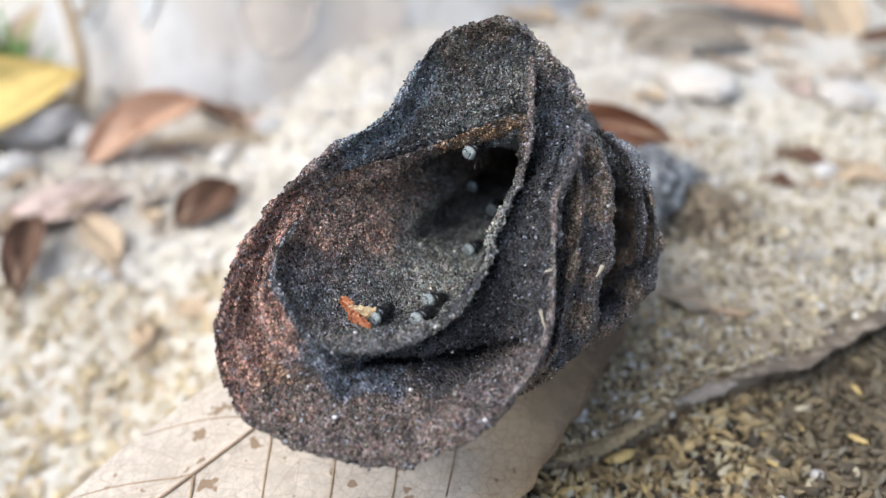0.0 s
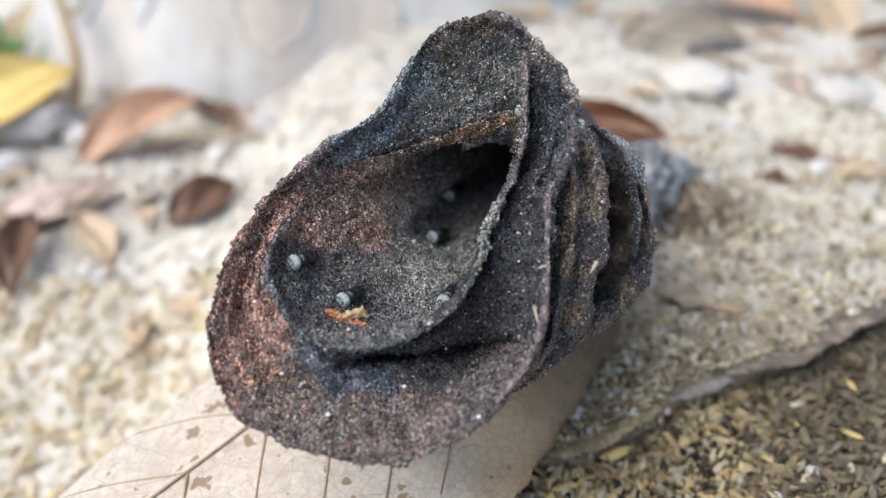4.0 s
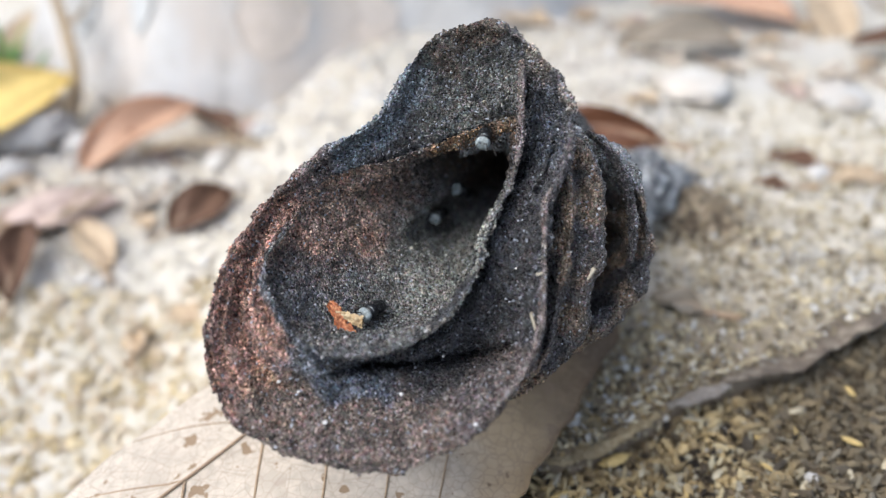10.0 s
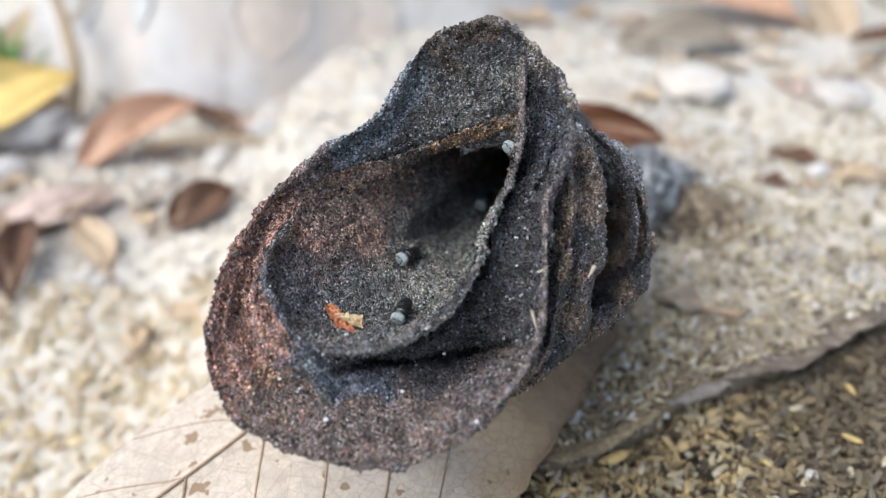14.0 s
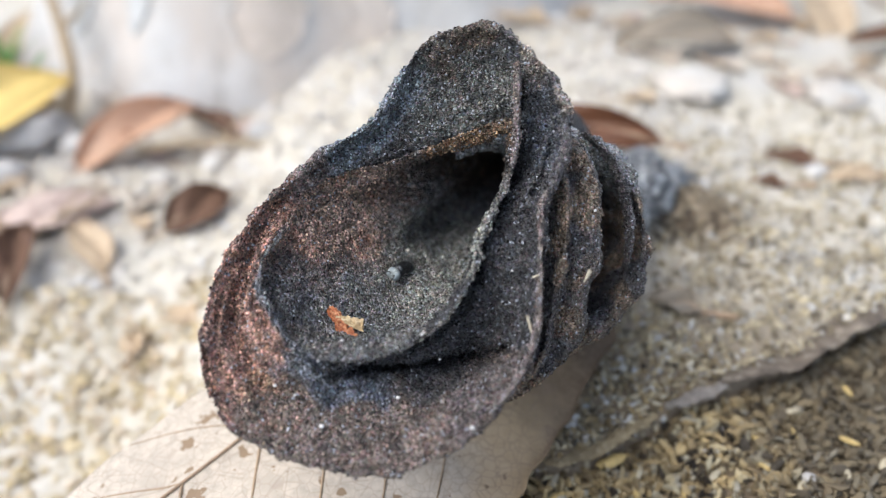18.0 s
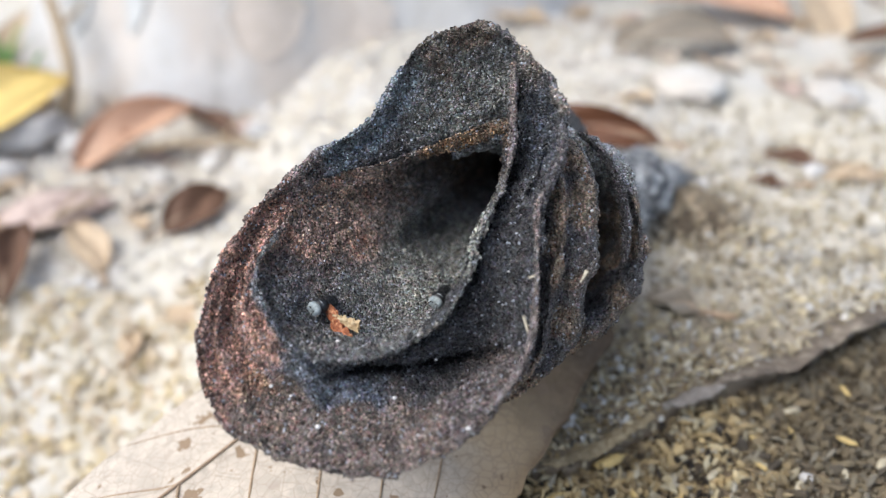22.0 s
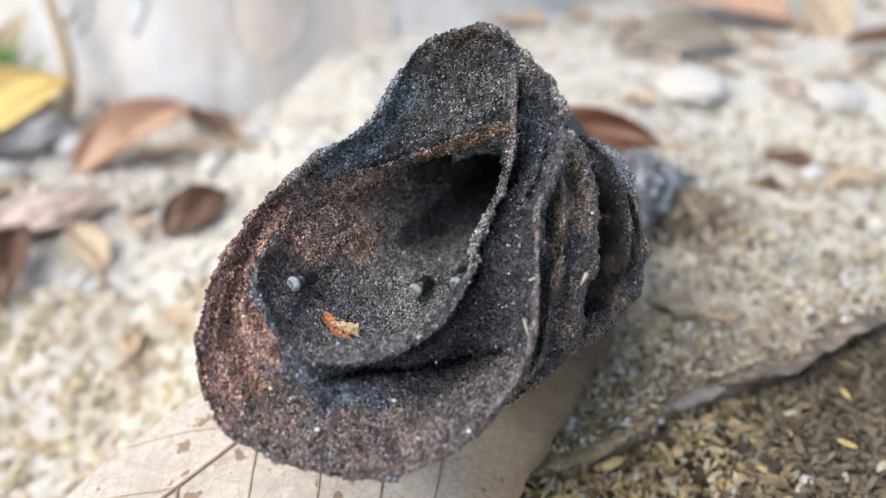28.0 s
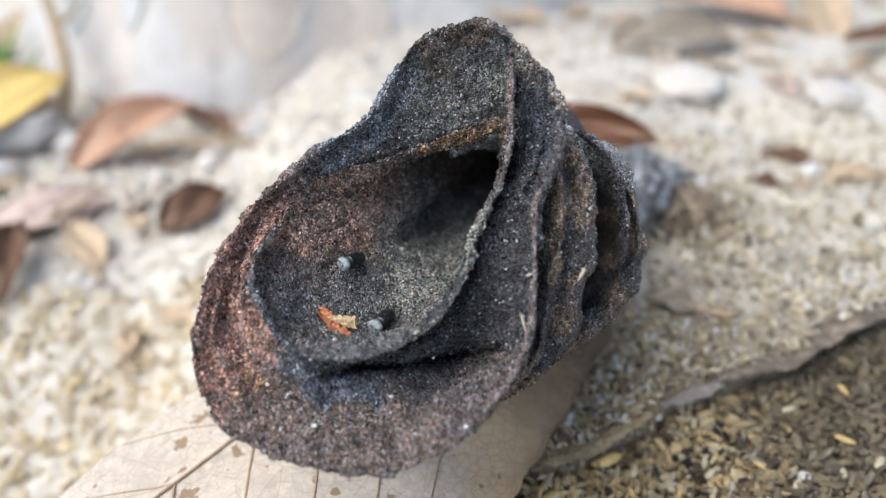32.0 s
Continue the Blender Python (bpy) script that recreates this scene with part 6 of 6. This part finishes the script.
    walk(BEES[9], [(0, on_ground(-204, 180, 1.1, 0, 0, 100)), (4.2, on_ground(-204, 180, 1.1, 0, 0, 120)), (5.2, bee_at(-80, 15, 5, 236, 12)), (5.5, bee_at(-42.1, 9.3, -6.9, 253, 18)), (5.8, bee_at(-48.4, -0.5, -6.9, 222, 18)), (6.1, bee_at(-95, -20, 5, 170, 12)), (8.2, bee_at(-80, 20, 5, 121, 12)), (8.4, bee_at(-31.9, 14, -9.9, 218, 18)), (8.6, bee_at(-24.2, 14.7, -9.9, 188, 18)), (8.8, bee_at(-40.3, 14.8, -19.9, 126, 18)), (9, bee_at(-17.7, 23.3, -39.9, 108, 18)), (9.2, bee_at(-35.6, 19.8, -12.8, 186, 18)), (9.4, bee_at(-23.5, 18.6, -9.7, 238, 18)), (9.5, bee_at(-11.9, 16.6, -6.8, 253, 18)), (9.6, bee_at(-11.5, 14.8, -5.8, 179, 18)), (9.8, bee_at(-20.8, 22.3, -10.8, 153, 18)), (10.1, bee_at(-70, 60, -10, 146, 12)), (11.7, on_ground(-170, 128, 1.1, 0, 0, 80)), (32, on_ground(-170, 128, 1.1, 0, 0, 80))])
    walk(BEES[10], [(0, bee_at(15, 15.5, -42, 205, 50)), (16, bee_at(15, 15.5, -42, 205, 50)), (16.4, bee_at(8.5, 11.5, -27, 205, 50)), (16.8, bee_at(1.6, -0.0, -14.0, 219, 54)), (17, bee_at(-2.4, 0.8, -14.0, 192, 54)), (17.3, bee_at(-3.4, 0.0, -13.9, 219, 54)), (17.6, bee_at(-3.3, -1.7, -10.0, 222, 54)), (18, bee_at(-6.3, -3.2, -7.5, 212, 54)), (18.3, bee_at(-9.2, -4.9, -4.0, 202, 54)), (18.6, bee_at(-12.8, -5.3, -0.5, 191, 54)), (19, bee_at(-14.7, -5.5, 0.5, 201, 54)), (19.5, bee_at(-15.1, -5.6, 0.9, 204, 54)), (20, bee_at(-14.7, -5.8, 0.9, 205, 54)), (21, bee_at(-14.2, -6.2, 0.8, 205, 54)), (22, bee_at(-14.1, -6.7, 1.0, 205, 54)), (22.3, bee_at(-13.9, -7.2, 1.3, 205, 54)), (22.6, bee_at(-14.0, -7.6, 1.9, 205, 54)), (23, bee_at(-12.7, -8.3, 2.0, 205, 54)), (23.3, bee_at(-12.6, -8.8, 2.6, 205, 54)), (23.6, bee_at(-12.2, -8.9, 2.7, 205, 54)), (24, bee_at(-11.2, -8.5, 1.4, 205, 54)), (24.3, bee_at(-10.6, -8.2, 0.5, 205, 54)), (24.6, bee_at(-9.8, -7.6, -0.8, 205, 54)), (25, bee_at(-10.0, -7.5, -1.0, 205, 54)), (25.5, bee_at(-9.7, -7.7, -0.8, 205, 54)), (26.5, bee_at(-13.3, -5.8, 0.3, 187, 54)), (27.5, bee_at(-16.0, -4.0, 0.7, 200, 54)), (28, bee_at(-16.3, -3.7, 1.0, 203, 54)), (28.3, bee_at(-15.0, -3.2, -0.2, 178, 54)), (28.6, bee_at(-15.3, -1.6, -0.9, 197, 54)), (29, bee_at(-14.0, -2.0, -2.3, 203, 54)), (29.6, bee_at(-14.9, -1.7, -1.2, 204, 54)), (30, bee_at(-14.0, -2.6, -1.8, 205, 54)), (31, bee_at(-13.4, -2.5, -2.7, 205, 54)), (31.3, bee_at(-12.7, -3.1, -3.0, 205, 54)), (31.6, bee_at(-11.6, -3.3, -3.1, 205, 54)), (31.8, bee_at(-11.3, -2.2, -4.2, 205, 54)), (32, bee_at(-11.2, -2.1, -4.3, 205, 54))])
    walk(BEES[11], [(0, bee_at(15, 15.5, -42, 200, 50)), (21.9, bee_at(15, 15.5, -42, 200, 50)), (22.1, bee_at(8.5, 11.5, -27, 200, 50)), (22.3, bee_at(4.0, 4.8, -22.2, 217, 54)), (22.6, bee_at(-0.2, 3.1, -19.1, 205, 54)), (23, bee_at(-3.2, 2.2, -14.9, 198, 54)), (23.3, bee_at(-6.1, 1.5, -11.0, 190, 54)), (23.6, bee_at(-8.7, 1.6, -8.2, 182, 54)), (24, bee_at(-15.1, 1.6, -2.3, 174, 54)), (24.3, bee_at(-18.2, 3.2, 0.1, 167, 54)), (24.6, bee_at(-80, 20, 10, 166, 12)), (26.2, on_ground(-196, 142, 1.1, 0, 0, 80)), (32, on_ground(-196, 142, 1.1, 0, 0, 80))])
    walk(BEES[12], [(0, bee_at(15, 15.5, -42, 215, 50)), (26.5, bee_at(15, 15.5, -42, 215, 50)), (26.75, bee_at(8.5, 11.5, -27, 215, 50)), (27, bee_at(4.7, 3.3, 4.7, 233, 54)), (27.5, bee_at(1.7, -0.5, -12.7, 232, 54)), (27.8, bee_at(0.2, -2.5, -10.1, 224, 54)), (28, bee_at(-3.2, -4.8, -6.3, 216, 54)), (28.3, bee_at(-6.9, -7.0, -3.2, 209, 54)), (28.6, bee_at(-10.9, -8.5, 1.4, 195, 54)), (28.8, bee_at(-17.9, -8.8, 7.1, 195, 54)), (29, bee_at(-90, -30, 20, 196, 12)), (30.6, on_ground(-186, 216, 1.1, 0, 0, 80)), (32, on_ground(-186, 216, 1.1, 0, 0, 80))])
    walk(BEES[13], [(0, bee_at(15, 15.5, -42, 222, 50)), (26.8, bee_at(15, 15.5, -42, 222, 50)), (27.1, bee_at(8.5, 11.5, -27, 222, 50)), (27.4, bee_at(5.8, 3.5, 1.1, 238, 54)), (28, bee_at(1.8, -4.1, -8.4, 237, 54)), (28.6, bee_at(1.2, -4.7, -7.8, 226, 54)), (29, bee_at(0.0, -5.2, -6.8, 223, 54)), (29.6, bee_at(-0.7, -5.9, -5.9, 222, 54)), (30, bee_at(-0.9, -7.1, -4.0, 222, 54)), (30.3, bee_at(-2.0, -7.2, -3.7, 222, 54)), (30.6, bee_at(-3.0, -7.7, -3.2, 219, 54)), (31, bee_at(-4.4, -8.4, -1.0, 218, 54)), (31.3, bee_at(-5.6, -8.9, 0.1, 221, 54)), (32, bee_at(-7.1, -9.0, -0.1, 222, 54))])
    walk(FLAKE, [(0, on_mouth(-11.0, -8.1, -1.2, 0, 0)), (1, on_mouth(-11.2, -8.2, -1.0, 4, 0)), (2, on_mouth(-11.3, -8.1, -1.1, -4, 0)), (3, on_mouth(-11.4, -8.2, -1.0, 0, 0)), (3.5, on_mouth(-11.4, -8.6, -0.4, 18, 10)), (5.5, on_mouth(-11.0, -8.7, -0.9, 35, 25)), (6, on_mouth(-11.1, -8.6, -0.9, 20, 25)), (7, on_mouth(-11.3, -8.4, -0.9, 18, 20)), (8, on_mouth(-11.4, -8.4, -0.8, 16, 20)), (8.8, on_mouth(-11.3, -8.3, -0.9, 10, 10)), (9.2, on_mouth(-11.5, -8.3, -0.9, -8, 0)), (10, on_mouth(-11.4, -8.3, -0.9, -6, 0)), (11, on_mouth(-11.4, -8.6, -0.4, 0, 0)), (14.5, on_mouth(-11.4, -8.7, -0.3, 0, 0)), (17, on_mouth(-10.9, -8.4, -1.2, 0, 0)), (20, on_mouth(-11.0, -8.6, -0.9, -8, 0)), (22.6, on_mouth(-11.0, -8.3, -1.1, -8, 0)), (23, on_mouth(-10.7, -8.9, -1.1, 30, 20)), (23.6, on_mouth(-10.6, -9.1, -0.6, 40, 25)), (24.3, on_mouth(-10.8, -9.0, -0.9, 20, 10)), (25, on_mouth(-11.2, -8.8, -0.2, 0, 0)), (28, on_mouth(-11.0, -8.7, -0.9, 0, 0)), (32, on_mouth(-11.0, -8.5, -1.0, 4, 0))])


motions()
